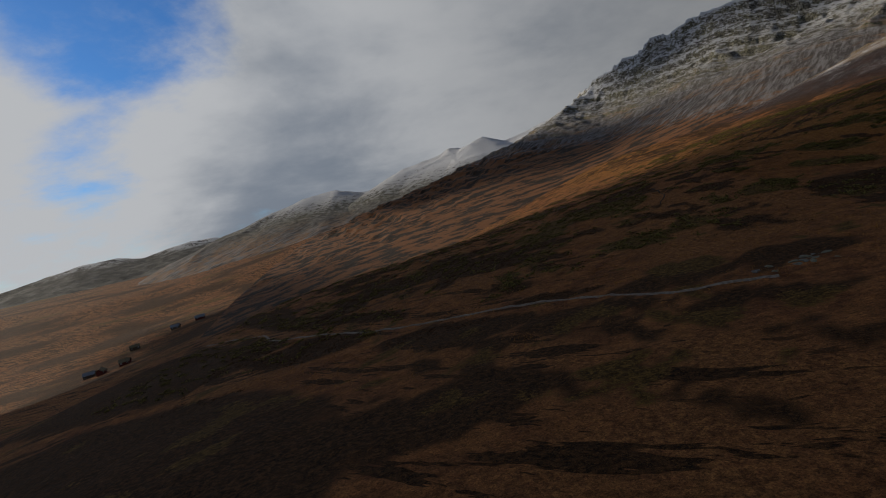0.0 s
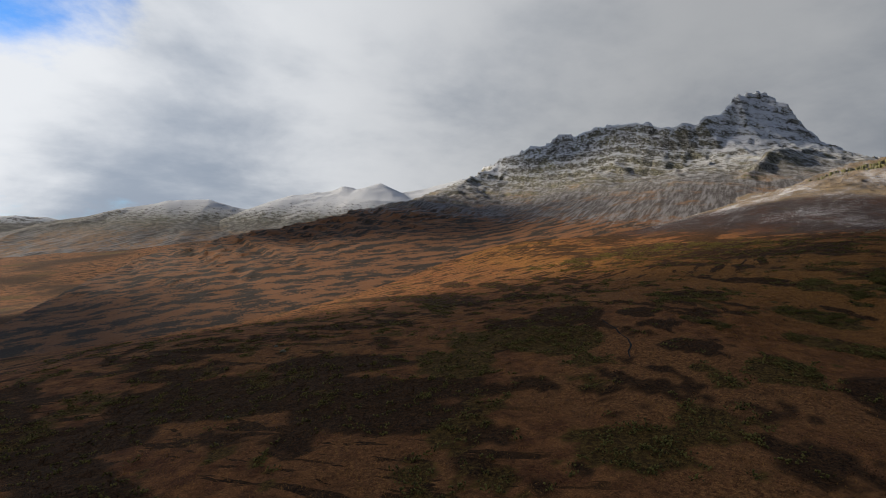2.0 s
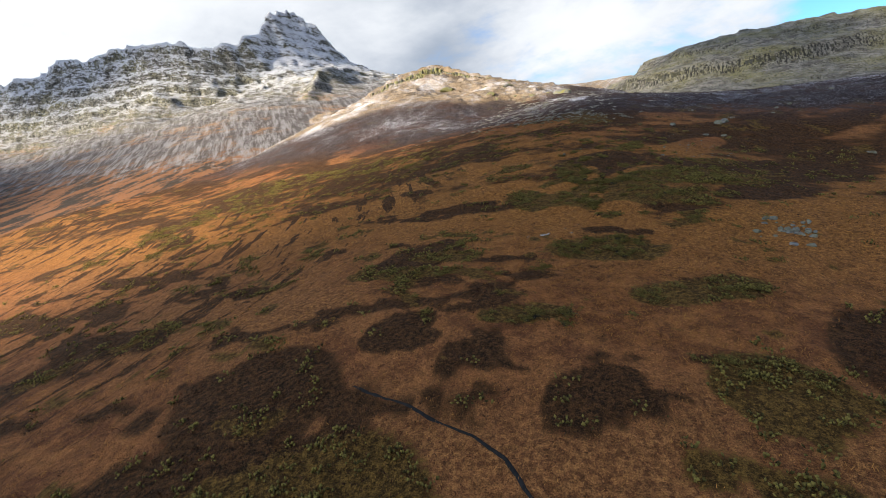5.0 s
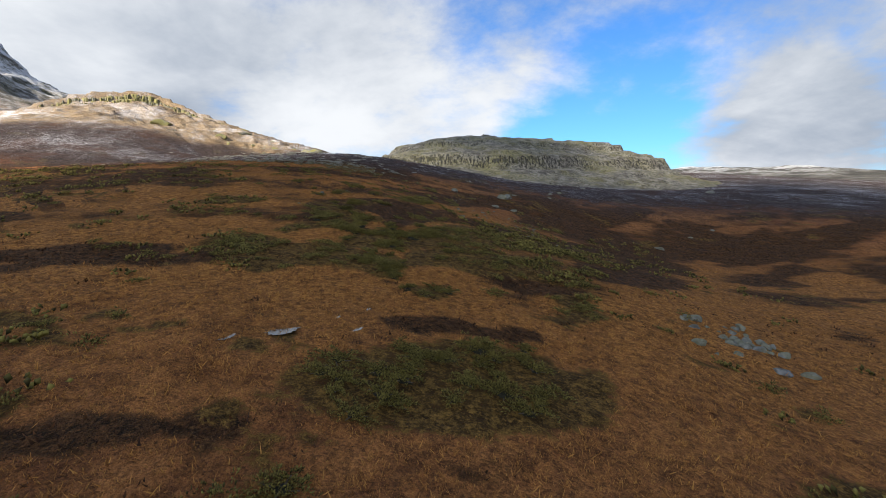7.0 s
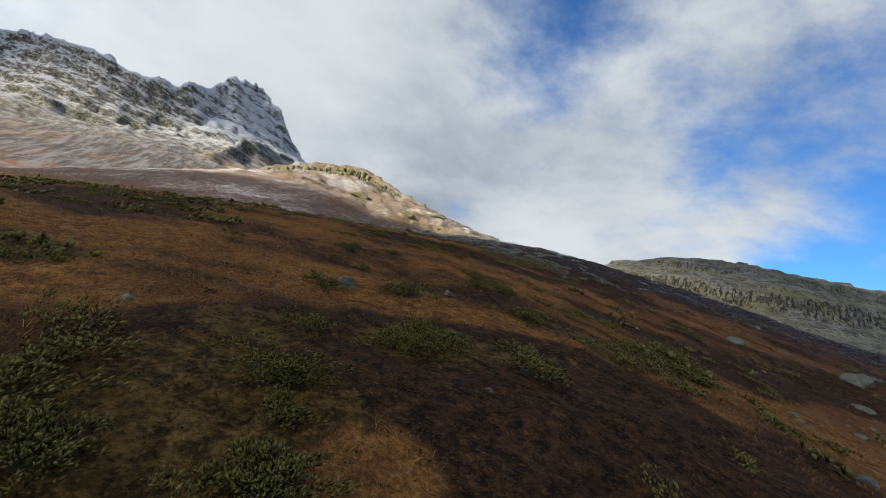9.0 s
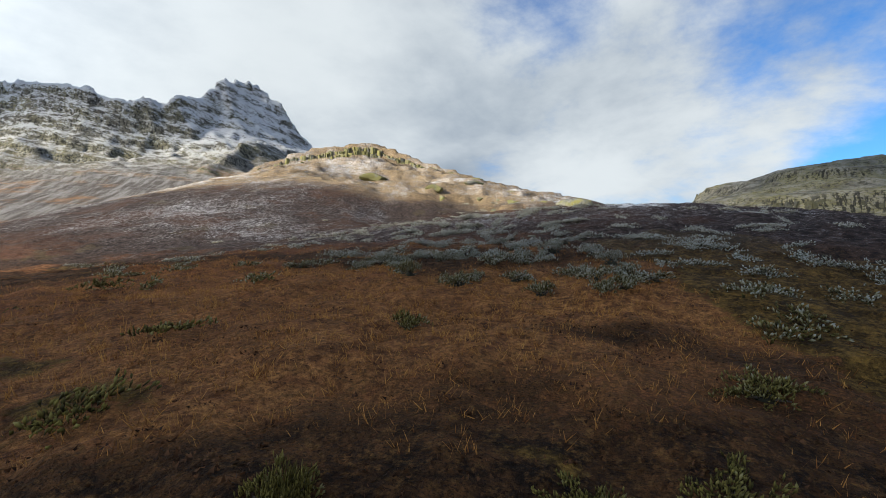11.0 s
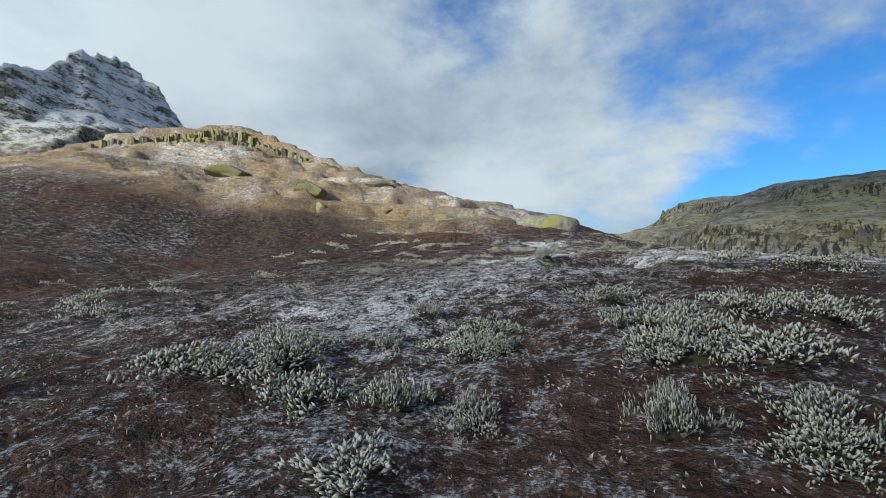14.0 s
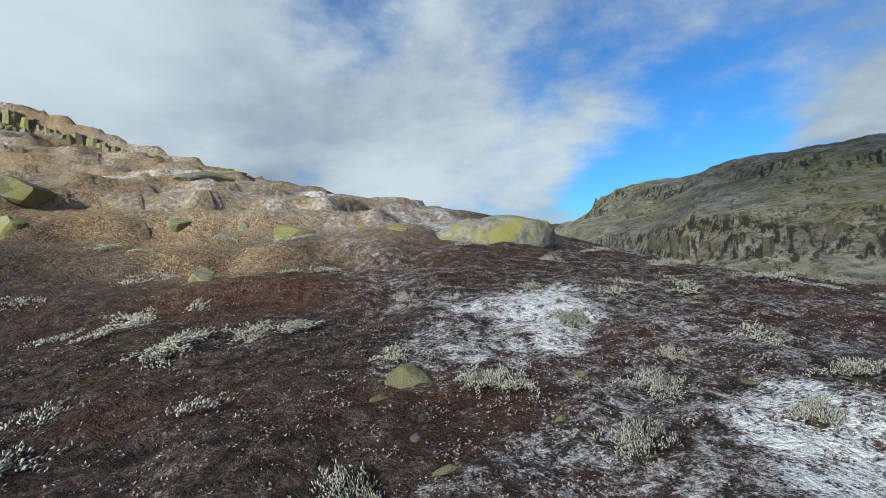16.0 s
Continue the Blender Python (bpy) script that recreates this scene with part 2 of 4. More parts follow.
def rock_material(name, snow_low, snow_high, tone=1.0, lichen=0.5, scale=1.0, soil_top=None, rusty=0.5, foot=0.0):
    """Layered rock with lichen, heath on the gentler lower ground and snow on what faces up. snow_low, snow_high: heights between which the snow comes in."""
    m, g, ins = material(name, 0.9, 0.25)
    geo = g.tree.nodes.new("ShaderNodeNewGeometry")
    pos, nz = geo.outputs["Position"], g.split(geo.outputs["Normal"])[2]
    px, py, z = g.split(pos)
    bed = g.math("ADD", g.math("MULTIPLY", z, 2.3), g.math("SUBTRACT", g.math("MULTIPLY", px, 0.5), g.math("MULTIPLY", py, 0.25)))
    flat = g.node("ShaderNodeCombineXYZ", i0=px, i1=py, i2=bed)
    big, mid, fine, grain = (g.noise(flat, s * scale, 6, 0.62) for s in (0.014, 0.075, 0.34, 1.3))
    rock = g.mix(g.ramp(mid, 0.33, 0.68), (0.105 * tone, 0.097 * tone, 0.082 * tone), (0.29 * tone, 0.27 * tone, 0.225 * tone))
    rock = g.mix(g.math("MULTIPLY", g.ramp(g.math("ADD", g.math("MULTIPLY", fine, 0.5), g.math("MULTIPLY", big, 0.5)), 0.44, 0.60), lichen), rock, (0.235 * tone, 0.21 * tone, 0.075 * tone))
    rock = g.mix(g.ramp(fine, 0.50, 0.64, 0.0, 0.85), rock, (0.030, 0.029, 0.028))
    # cracks on steep faces, near black to paint in the shaded gaps as well
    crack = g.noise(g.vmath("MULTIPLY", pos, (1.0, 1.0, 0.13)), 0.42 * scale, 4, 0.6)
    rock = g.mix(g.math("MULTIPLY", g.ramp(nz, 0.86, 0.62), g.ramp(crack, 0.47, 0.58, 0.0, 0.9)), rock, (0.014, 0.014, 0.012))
    if soil_top is not None:
        side = g.math("MULTIPLY", g.math("SUBTRACT", px, py), 0.71)
        down = g.math("ADD", g.math("MULTIPLY", g.math("ADD", px, py), 0.71), g.math("MULTIPLY", side, 0.35))
        ribs = g.noise(g.node("ShaderNodeCombineXYZ", i0=g.math("MULTIPLY", side, 0.16), i1=g.math("MULTIPLY", down, 0.018), i2=g.math("MULTIPLY", z, 0.03)), 1.0 * scale, 6, 0.66)
        soil = g.mix(g.ramp(ribs, 0.40, 0.60), (0.062, 0.051, 0.045), (0.150, 0.132, 0.120))
        soil = g.mix(g.math("MULTIPLY", g.ramp(big, 1.0 - rusty, 1.16 - rusty), g.ramp(mid, 0.36, 0.56)), soil, (0.20, 0.105, 0.045))
        soil = g.mix(g.ramp(fine, 0.50, 0.70, 0.0, 0.5), soil, (0.045, 0.037, 0.031))
        soil = g.mix(g.ramp(g.math("ADD", g.math("MULTIPLY", ribs, 0.6), g.math("MULTIPLY", grain, 0.4)), 0.48, 0.62, 0.0, 0.5), soil, (0.29, 0.28, 0.285))
        gentle = g.math("ADD", nz, g.math("MULTIPLY", g.math("SUBTRACT", mid, 0.5), 0.9))
        rock = g.mix(g.math("MULTIPLY", g.ramp(gentle, 0.66, 0.86), g.ramp(z, soil_top, soil_top - 60)), rock, soil)
        if foot:
            moorish = g.ramp(g.math("ADD", g.math("ADD", z, g.math("MULTIPLY", px, 0.14)), g.math("ADD", g.math("MULTIPLY", g.math("SUBTRACT", mid, 0.5), 40.0), g.math("MULTIPLY", g.math("SUBTRACT", ribs, 0.5), 30.0))), foot + 10, foot - 6)
            streaks = g.noise(g.node("ShaderNodeCombineXYZ", i0=g.math("ADD", px, g.math("MULTIPLY", py, 0.4)), i1=g.math("MULTIPLY", py, 2.2), i2=0.0), 0.05, 6, 0.62)
            sward = g.mix(g.ramp(g.math("ADD", g.math("MULTIPLY", streaks, 0.75), g.math("MULTIPLY", fine, 0.25)), 0.46, 0.54), (0.19, 0.080, 0.028), (0.030, 0.020, 0.011))
            rock = g.mix(moorish, rock, sward)
    height = g.ramp(z, snow_low, snow_high)
    lie = g.math("ADD", g.math("ADD", g.math("MULTIPLY", nz, 0.62), g.math("MULTIPLY", height, 0.42)), g.math("ADD", g.math("MULTIPLY", g.math("SUBTRACT", fine, 0.5), 0.8), g.math("MULTIPLY", g.math("SUBTRACT", mid, 0.5), 0.9)))
    lie = g.math("ADD", lie, g.math("MULTIPLY", g.math("SUBTRACT", grain, 0.5), 0.55))
    snow = g.math("MULTIPLY", g.ramp(lie, 0.655, 0.775), g.ramp(z, snow_low + 20, snow_low + 105, 0.08, 0.88))
    if foot:
        snow = g.math("MULTIPLY", snow, g.math("SUBTRACT", 1.0, g.math("MULTIPLY", moorish, 0.92)))
    g.put(ins["Base Color"], g.mix(snow, rock, g.mix(grain, (0.52, 0.53, 0.55), (0.74, 0.74, 0.75))))
    relief(g, ins, g.math("ADD", g.math("MULTIPLY", fine, 1.0), g.math("MULTIPLY", grain, 0.45)), 1.0, 2.2 / scale)
    return m


def plant_material(name, dark, bright, frost_from, frost_to, frost_most, rime=(0.31, 0.315, 0.275), uneven=0.45):
    """Leaves that turn white with hoar frost towards the higher, colder east."""
    m, g, ins = material(name, 0.85, 0.15)
    geo = g.tree.nodes.new("ShaderNodeNewGeometry")
    x, y, z = g.split(geo.outputs["Position"])
    island, patch = geo.outputs["Random Per Island"], g.noise(geo.outputs["Position"], 0.9, 5, 0.7)
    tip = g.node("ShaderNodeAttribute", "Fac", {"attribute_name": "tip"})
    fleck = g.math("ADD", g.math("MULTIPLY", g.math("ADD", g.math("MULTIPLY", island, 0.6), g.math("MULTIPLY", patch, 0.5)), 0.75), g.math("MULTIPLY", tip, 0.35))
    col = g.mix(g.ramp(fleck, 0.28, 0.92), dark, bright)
    cold = g.math("ADD", g.ramp(x, frost_from, frost_to, 0.0, frost_most), g.math("MULTIPLY", g.math("SUBTRACT", patch, 0.5), 0.7))
    white = g.ramp(g.math("ADD", g.math("ADD", cold, 0.5 * (0.45 - uneven)), g.math("MULTIPLY", island, uneven)), 0.42, 0.95)
    white = g.math("MULTIPLY", white, g.ramp(x, frost_from - 25, frost_from))
    white = g.math("MULTIPLY", white, g.ramp(tip, 0.15, 0.75, 0.1, 1.0))
    g.put(ins["Base Color"], g.mix(white, col, rime))
    return m


def stone_material(name, tone=1.0, lichen=0.35, snow=0.0):
    m, g, ins = material(name, 0.9, 0.25)
    geo = g.tree.nodes.new("ShaderNodeNewGeometry")
    pos, nz = geo.outputs["Position"], g.split(geo.outputs["Normal"])[2]
    big, mid, grain = g.noise(pos, 0.5, 4), g.noise(pos, 2.4, 5, 0.65), g.noise(pos, 11.0, 4, 0.7)
    rnd = g.node("ShaderNodeObjectInfo", "Random")
    col = g.mix(g.ramp(mid, 0.3, 0.7), (0.13 * tone, 0.125 * tone, 0.115 * tone), (0.33 * tone, 0.32 * tone, 0.29 * tone))
    col = g.mix(g.math("MULTIPLY", g.ramp(g.math("ADD", big, g.math("MULTIPLY", rnd, 0.25)), 0.42, 0.68), lichen), col, (0.30 * tone, 0.275 * tone, 0.088 * tone))
    col = g.mix(g.ramp(grain, 0.55, 0.75, 0.0, 0.8), col, (0.03, 0.03, 0.028))
    if snow:
        col = g.mix(g.ramp(g.math("ADD", g.math("MULTIPLY", nz, snow), g.math("MULTIPLY", g.math("SUBTRACT", mid, 0.5), 0.8)), 0.62, 0.85), col, (0.70, 0.72, 0.76))
    g.put(ins["Base Color"], col)
    relief(g, ins, g.math("ADD", mid, g.math("MULTIPLY", grain, 0.4)), 0.8, 0.12)
    return m


def plain_material(name, a, b, scale, rough=0.8, metal=0.0):
    m, g, ins = material(name, rough, 0.4)
    pos = g.node("ShaderNodeTexCoord", "Object")
    g.put(ins["Base Color"], g.mix(g.ramp(g.noise(pos, scale, 5, 0.6), 0.3, 0.7), a, b))
    ins["Metallic"].default_value = metal
    return m


MOOR = moor_material()
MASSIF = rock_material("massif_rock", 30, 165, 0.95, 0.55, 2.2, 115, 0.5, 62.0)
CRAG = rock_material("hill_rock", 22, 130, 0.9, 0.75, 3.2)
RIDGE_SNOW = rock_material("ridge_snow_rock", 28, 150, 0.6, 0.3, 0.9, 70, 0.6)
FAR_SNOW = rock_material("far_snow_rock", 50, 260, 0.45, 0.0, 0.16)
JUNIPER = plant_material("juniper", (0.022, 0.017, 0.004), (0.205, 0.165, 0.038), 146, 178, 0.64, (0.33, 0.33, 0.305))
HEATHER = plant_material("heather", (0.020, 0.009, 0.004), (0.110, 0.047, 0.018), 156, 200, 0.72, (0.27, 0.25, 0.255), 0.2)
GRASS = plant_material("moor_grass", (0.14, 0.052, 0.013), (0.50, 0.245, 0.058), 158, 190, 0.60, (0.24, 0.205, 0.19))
STONE = stone_material("field_stone", 0.58, 0.35)
LICHEN = stone_material("lichen_rock", 0.58, 0.85, 0.45)
MOSSY = stone_material("mossy_stone", 0.35, 0.6, 0.15)
WATER, wg, wi = material("pond_water", 0.06, 0.5)
wi["Base Color"].default_value = (0.010, 0.016, 0.022, 1)
relief(wg, wi, wg.noise(wg.node("ShaderNodeTexCoord", "Object"), 5.0, 3), 0.06, 0.02)

# ---- shape of the land ----
def hash2(i, j, seed):
    """A repeatable number from 0 to 1 for every lattice place."""
    n = (i.astype(np.int64) * 374761393 + j.astype(np.int64) * 668265263 + seed * 1442695041) & 0x7FFFFFFF
    n = ((n ^ (n >> 13)) * 1274126177) & 0x7FFFFFFF
    return ((n ^ (n >> 16)) & 0xFFFF) / 65535.0


def value(x, y, seed=0):
    """Smooth noise from -1 to 1 with cells of 1 m."""
    i, j = np.floor(x), np.floor(y)
    u, v = x - i, y - j
    u, v = u * u * u * (u * (u * 6 - 15) + 10), v * v * v * (v * (v * 6 - 15) + 10)
    a, b = hash2(i, j, seed), hash2(i + 1, j, seed)
    c, d = hash2(i, j + 1, seed), hash2(i + 1, j + 1, seed)
    return 2 * ((a + (b - a) * u) * (1 - v) + (c + (d - c) * u) * v) - 1


def fbm(x, y, size, octaves=4, seed=0, gain=0.5):
    total, amp, norm = 0.0, 1.0, 0.0
    for k in range(octaves):
        total = total + amp * value((x + 31.7 * k) / size, (y - 17.3 * k) / size, seed + k)
        norm, amp, size = norm + amp, amp * gain, size / 2.03
    return total / norm


def crags(x, y, size, octaves=4, seed=0):
    """Sharp-crested noise from 0 to 1."""
    total, amp, norm = 0.0, 1.0, 0.0
    for k in range(octaves):
        total = total + amp * (1 - np.abs(value((x + 13.1 * k) / size, (y + 7.7 * k) / size, seed + k))) ** 2
        norm, amp, size = norm + amp, amp * 0.5, size / 2.1
    return total / norm


def swell(x, y, rows):
    """Round mounds and hollows: (x, y, radius, height)."""
    z = 0.0
    for cx, cy, r, h in rows:
        z = z + h * np.exp(-((x - cx) ** 2 + (y - cy) ** 2) / r**2)
    return z


def crest(x, y, line, drop, back=None):
    """A ridge along a line of (x, y, z); drop(distance) is how far its flanks have come down, back the same for the far side. Gives height and distance."""
    best, near = np.full(np.shape(x), -1e9), np.full(np.shape(x), 1e9)
    for (ax, ay, az), (bx, by, bz) in zip(line, line[1:]):
        dx, dy = bx - ax, by - ay
        s = np.clip(((x - ax) * dx + (y - ay) * dy) / (dx * dx + dy * dy), 0, 1)
        d = np.hypot(x - ax - s * dx, y - ay - s * dy)
        fall = drop(d) if back is None else back(d) + (drop(d) - back(d)) * ease(-0.35, 0.35, ((x - ax) * dy - (y - ay) * dx) / (np.hypot(dx, dy) * d + 0.05))
        best, near = np.maximum(best, az + s * (bz - az) - fall), np.minimum(near, d)
    return best, near


def soft_max(a, b, k):
    h = np.clip(0.5 + 0.5 * (a - b) / k, 0, 1)
    return b + (a - b) * h + k * h * (1 - h)


def ease(a, b, v):
    t = np.clip((v - a) / (b - a), 0, 1)
    return t * t * (3 - 2 * t)


MOUNTAIN_CREST = [(277, 983, 137), (249, 700, 139), (291, 598, 151), (323, 523, 153), (351, 488, 143), (383, 473, 149), (414, 476, 163), (432, 480, 178), (447, 482, 185), (466, 477, 185), (480, 461, 170), (490, 448, 132), (500, 436, 98), (540, 400, 70)]
BENCH_CREST = [(318, 352, 74), (367, 373, 101), (410, 382, 104), (450, 393, 103), (500, 405, 90)]

SPUR_CREST = [(249, 700, 132), (180, 653, 94), (158, 659, 87), (114, 668, 72), (72, 674, 61), (39, 676, 47), (13, 677, 36), (-40, 682, 16), (-120, 690, -15)]


def mountain_drop(d):
    return 60 * (1 - np.exp(-d / 32)) + 0.30 * d


def mountain_raw(x, y):
    a, da = crest(x, y, MOUNTAIN_CREST, mountain_drop)
    b, db = crest(x, y, BENCH_CREST, lambda d: 0.62 * d + 6 * (1 - np.exp(-d / 12)))
    c, dc = crest(x, y, SPUR_CREST, lambda d: 0.24 * d + 5 * (1 - np.exp(-d / 12)))
    return soft_max(soft_max(a, b, 6.0), c, 8.0), da, db


SWELLS = [
    (120, -20, 80, -3.2), (320, 60, 80, -10.4), (-40, 320, 140, -16.5), (38, -12, 45, 4.0), (212, 180, 28, 1.1), (-80, 140, 80, 8.6),
    (-120, 740, 300, -39.9), (212, 138, 28, 3.9), (282, 166, 28, 5.0), (148, 142, 45, 4.2), (58, 124, 28, 2.6), (268, 222, 28, 5.0),
    (440, 180, 80, -25.2), (86, 68, 28, -4.1), (142, 82, 28, -3.1), (-28, 10, 45, 7.2), (268, 138, 28, 6.7), (282, 306, 28, 10.5),
    (198, 110, 28, 2.7), (128, 110, 28, 0.8), (-360, 500, 300, -23.3), (268, 194, 28, 4.8), (-115, 135, 52, -9.0), (-275, 325, 110, -14.0), (-150, 200, 60, -10.0), (272, 134, 20, -6.5), (268, 154, 10, -2.0),
]
KNOLL_CREST = [(275, 266, 60), (283, 257, 64.5), (293, 247, 68), (300, 240, 69.5), (305, 233, 68), (305, 220, 62.5), (305, 205, 57.2), (307, 192, 52), (311, 178, 47.5), (314, 166, 43), (318, 150, 37)]
HOLLOWS = [(271, 210, 17, -5.5), (242, 173, 15, -3.2), (226, 184, 16, -2.5), (140, 52, 34, -6.0), (-32, 118, 26, -3.5), (150, 282, 40, -3.0)]
POND = (214.3, 145.3, 2.8, 1.7, 31.8)


def knoll_drop(d):
    return 0.30 * d + 4.2 * ease(0.8, 4.2, d)


def far_limit(v, low, high, soft):
    """Follows v between low and high and flattens out beyond."""
    v = np.where(v > high, high + soft * np.tanh((v - high) / soft), v)
    return np.where(v < low, low + soft * np.tanh((v - low) / soft), v)


def moor_smooth(x, y):
    fx, fy = far_limit(x, -420, 330, 120), far_limit(y, -150, 650, 250)
    z = -4.1 + 0.1139 * fx + 0.0561 * fy + swell(x, y, SWELLS)
    knoll, _ = crest(x, y, KNOLL_CREST, knoll_drop, lambda d: 0.30 * d + 4.2 * (1 - np.exp(-d / 22)))
    return soft_max(z, knoll, 2.0) + swell(x, y, HOLLOWS)


def moor(x, y):
    """The height of the open ground."""
    z = moor_smooth(x, y)
    far = ease(250, 900, np.hypot(x - 120, y - 120))
    z = z + 0.30 * fbm(x, y, 14, 3, 5) + (0.16 * fbm(x, y, 3.2, 3, 9) + 0.22 * (crags(x, y, 2.6, 2, 12) - 0.5)) * (1 - far)
    z = z + far * 9 * fbm(x, y, 120, 4, 21)
    z = z + 0.34 * (ease(140, 168, x) + 0.5 * ease(85, 110, x)) * (1 - far) * (np.abs(fbm(x, y, 2.6, 3, 33)) ** 0.7 - 0.35)
    east = ease(225, 262, x) * ease(150, 165, y) * (1 - ease(300, 340, y)) * (1 - far)
    z = z + east * (1.6 * crags(x, y, 9, 3, 14) - 0.85)
    k = (z + 1.6 * fbm(x, y, 14, 3, 17)) / 2.4
    f = k - np.floor(k)
    z = z + east * 1.3 * (ease(0.25, 0.5, f) - f)
    px, py, rx, ry, level = POND
    d = np.hypot((x - px) / rx, (y - py) / ry) + 0.18 * fbm(x, y, 3, 2, 30)
    return z + (level - 0.3 - z) * (1 - ease(0.95, 1.5, d))


HILL_CREST = [(392, 160, 27), (367, 141, 35), (343, 123, 42.5), (327, 107, 46), (317, 95, 47.8), (322, 80, 49.2), (336, 62, 50), (340, 45, 49), (336, 31, 47), (330, 12, 43), (322, -7, 34), (310, -30, 26)]


def hill_bare(x, y):
    z, d = crest(x, y, HILL_CREST, lambda d: 0.31 * d + 2.0 * (1 - np.exp(-d / 5)))
    return z + 1.4 * fbm(x, y, 24, 3, 41)


def cliff_step(z, level, rise, width=0.7):
    """Lifts all above a level by a cliff of that rise and lays the slope below and above back again."""
    return z + rise * ease(level - width, level + width, z) - rise * ease(level + width, level + 5 * rise, z)


def hill(x, y):
    """The rocky hill with its cliff bands."""
    z = hill_bare(x, y)
    z = cliff_step(z, 32.5, 4.6)
    z = cliff_step(z, 43.5, 2.6)
    k = (z + 3.0 * fbm(x, y, 18, 4, 49) + 0.05 * y) / 3.2
    f = k - np.floor(k)
    z = z + 1.7 * (ease(0.25, 0.45, f) - f)
    return z + 1.1 * (crags(x * 0.8 + y * 0.5, y * 0.5 - x * 0.3, 6, 4, 46) - 0.5) + 0.5 * fbm(x, y, 4, 3, 48)


def mountain(x, y):
    """The massif with its crest, bench and gullies."""
    z, da, db = mountain_raw(x, y)
    near = np.exp(-da / 50)
    rise = ease(4, 34, z - moor_smooth(x, y))
    smooth = z
    u, v = x * 0.81 + y * 0.59, y * 0.81 - x * 0.59
    wx, wy = x + 14 * fbm(x, y, 60, 3, 62), y + 14 * fbm(x, y, 60, 3, 63)
    z = z + (6.5 * near + 4) * (crags(wx, wy, 58, 6, 61) - 0.55) + 5 * fbm(x, y, 90, 4, 66)
    z = z + (3.4 * near + 2.2) * (crags(u, v * 1.4, 17, 4, 77) - 0.5)
    z = z + (0.8 * near + 0.7) * (crags(v + 0.45 * u, u * 0.14, 7, 3, 83) - 0.5)
    z = smooth + (z - smooth) * (0.12 + 0.88 * rise)
    k = (z + 0.18 * x + 9 * fbm(x, y, 70, 4, 71)) / 14.0
    f = k - np.floor(k)
    z = z + 3.4 * (ease(0.2, 0.6, f) - f) * rise
    k = (z + 0.22 * x - 0.1 * y + 5 * fbm(x, y, 40, 4, 73)) / 5.5
    f = k - np.floor(k)
    return z + 1.9 * (ease(0.15, 0.5, f) - f) * rise

# ---- the land ----
def grow(start, first, ratio, end):
    """Places that lie farther and farther apart, from start to end."""
    out, step, v = [], first, start
    while abs(v - start) < abs(end - start):
        step *= ratio
        v += math.copysign(step, end - start)
        out.append(v)
    return out


def sheet(name, xs, ys, height, mat, attribute=None, keep=None):
    X, Y = np.meshgrid(np.asarray(xs, float), np.asarray(ys, float))
    Z = height(X, Y)
    n, m = len(xs), len(ys)
    i = np.arange(n * m).reshape(m, n)
    quads = np.stack([i[:-1, :-1], i[:-1, 1:], i[1:, 1:], i[1:, :-1]], -1).reshape(-1, 4)
    if keep is not None:
        ok = keep(X, Y, Z).ravel()
        quads = quads[ok[quads].any(1)]
    ob = mesh_object(name, np.stack([X, Y, Z], -1).reshape(-1, 3), quads, mat)
    if attribute is not None:
        ob.data.attributes.new("cover", "FLOAT_COLOR", "POINT").data.foreach_set("color", attribute(X, Y, Z).reshape(-1).astype(np.float32))
    return ob


def mesh_object(name, co, faces, mat, smooth=True):
    """One mesh from arrays of places and of triangles or quads."""
    me = bpy.data.meshes.new(name)
    co, faces = np.asarray(co, np.float32), np.asarray(faces, np.int32)
    k = faces.shape[1]
    me.vertices.add(len(co))
    me.vertices.foreach_set("co", co.ravel())
    me.loops.add(faces.size)
    me.loops.foreach_set("vertex_index", faces.ravel())
    me.polygons.add(len(faces))
    me.polygons.foreach_set("loop_start", np.arange(0, faces.size, k, dtype=np.int32))
    me.polygons.foreach_set("use_smooth", np.full(len(faces), smooth))
    me.update(calc_edges=True)
    me.materials.append(mat)
    return new(name, me)


# dark heath and green juniper patches that stand out: x, y, half length, half width, turn in degrees
HEATH_PATCHES = [
    (-40, 45, 36, 20, -30), (-58, 92, 34, 20, -30),
    (-17, 117, 13, 7, -18), (1, 110, 13, 7, -21), (14, 104, 8, 5, -23), (-23, 135, 11, 3.7, -20), (11, 122, 5, 2.8, -27), (29, 223, 58, 6, -69), (-21, 149, 15, 3, -25), (5, 160, 15, 4, -38), (54, 101, 5, 3.4, -21),
    (77, 126, 6, 3, -28), (59, 119, 4, 3, -30), (39, 121, 14, 7, -70), (49, 127, 9, 3.6, -77), (55, 163, 14, 4, -87),
]
STREAK_PATCHES = [
    (57, 118, 4.3, 2.2, -72), (34, 198, 29, 5, -81), (118, 257, 21, 5, -97), (75, 192, 11, 2.7, -90), (68, 150, 6, 2, -93), (60, 203, 13, 4, -87), (108, 145, 4.5, 1.8, -99), (81, 145, 3.3, 1.5, -95), (139, 158, 10, 3, -117), (53, 227, 16, 5, -87),
]
GREEN_PATCHES = [
    (30, 121, 9, 7, -37), (39, 112, 7, 7, -33), (21, 109, 7, 4, -27), (99, 114, 5, 5, -36), (59, 90, 4.7, 5.5, -58), (83, 105, 8, 4.5, -66), (64, 109, 4.8, 2.4, -64), (77, 123, 5.7, 2.6, -81), (71, 128, 6.8, 2.4, -85),
    (77, 92, 4, 3.2, -56), (73, 97, 4.9, 3, -57), (118, 96, 11, 7, -72), (108, 113, 7, 5, -83),
]
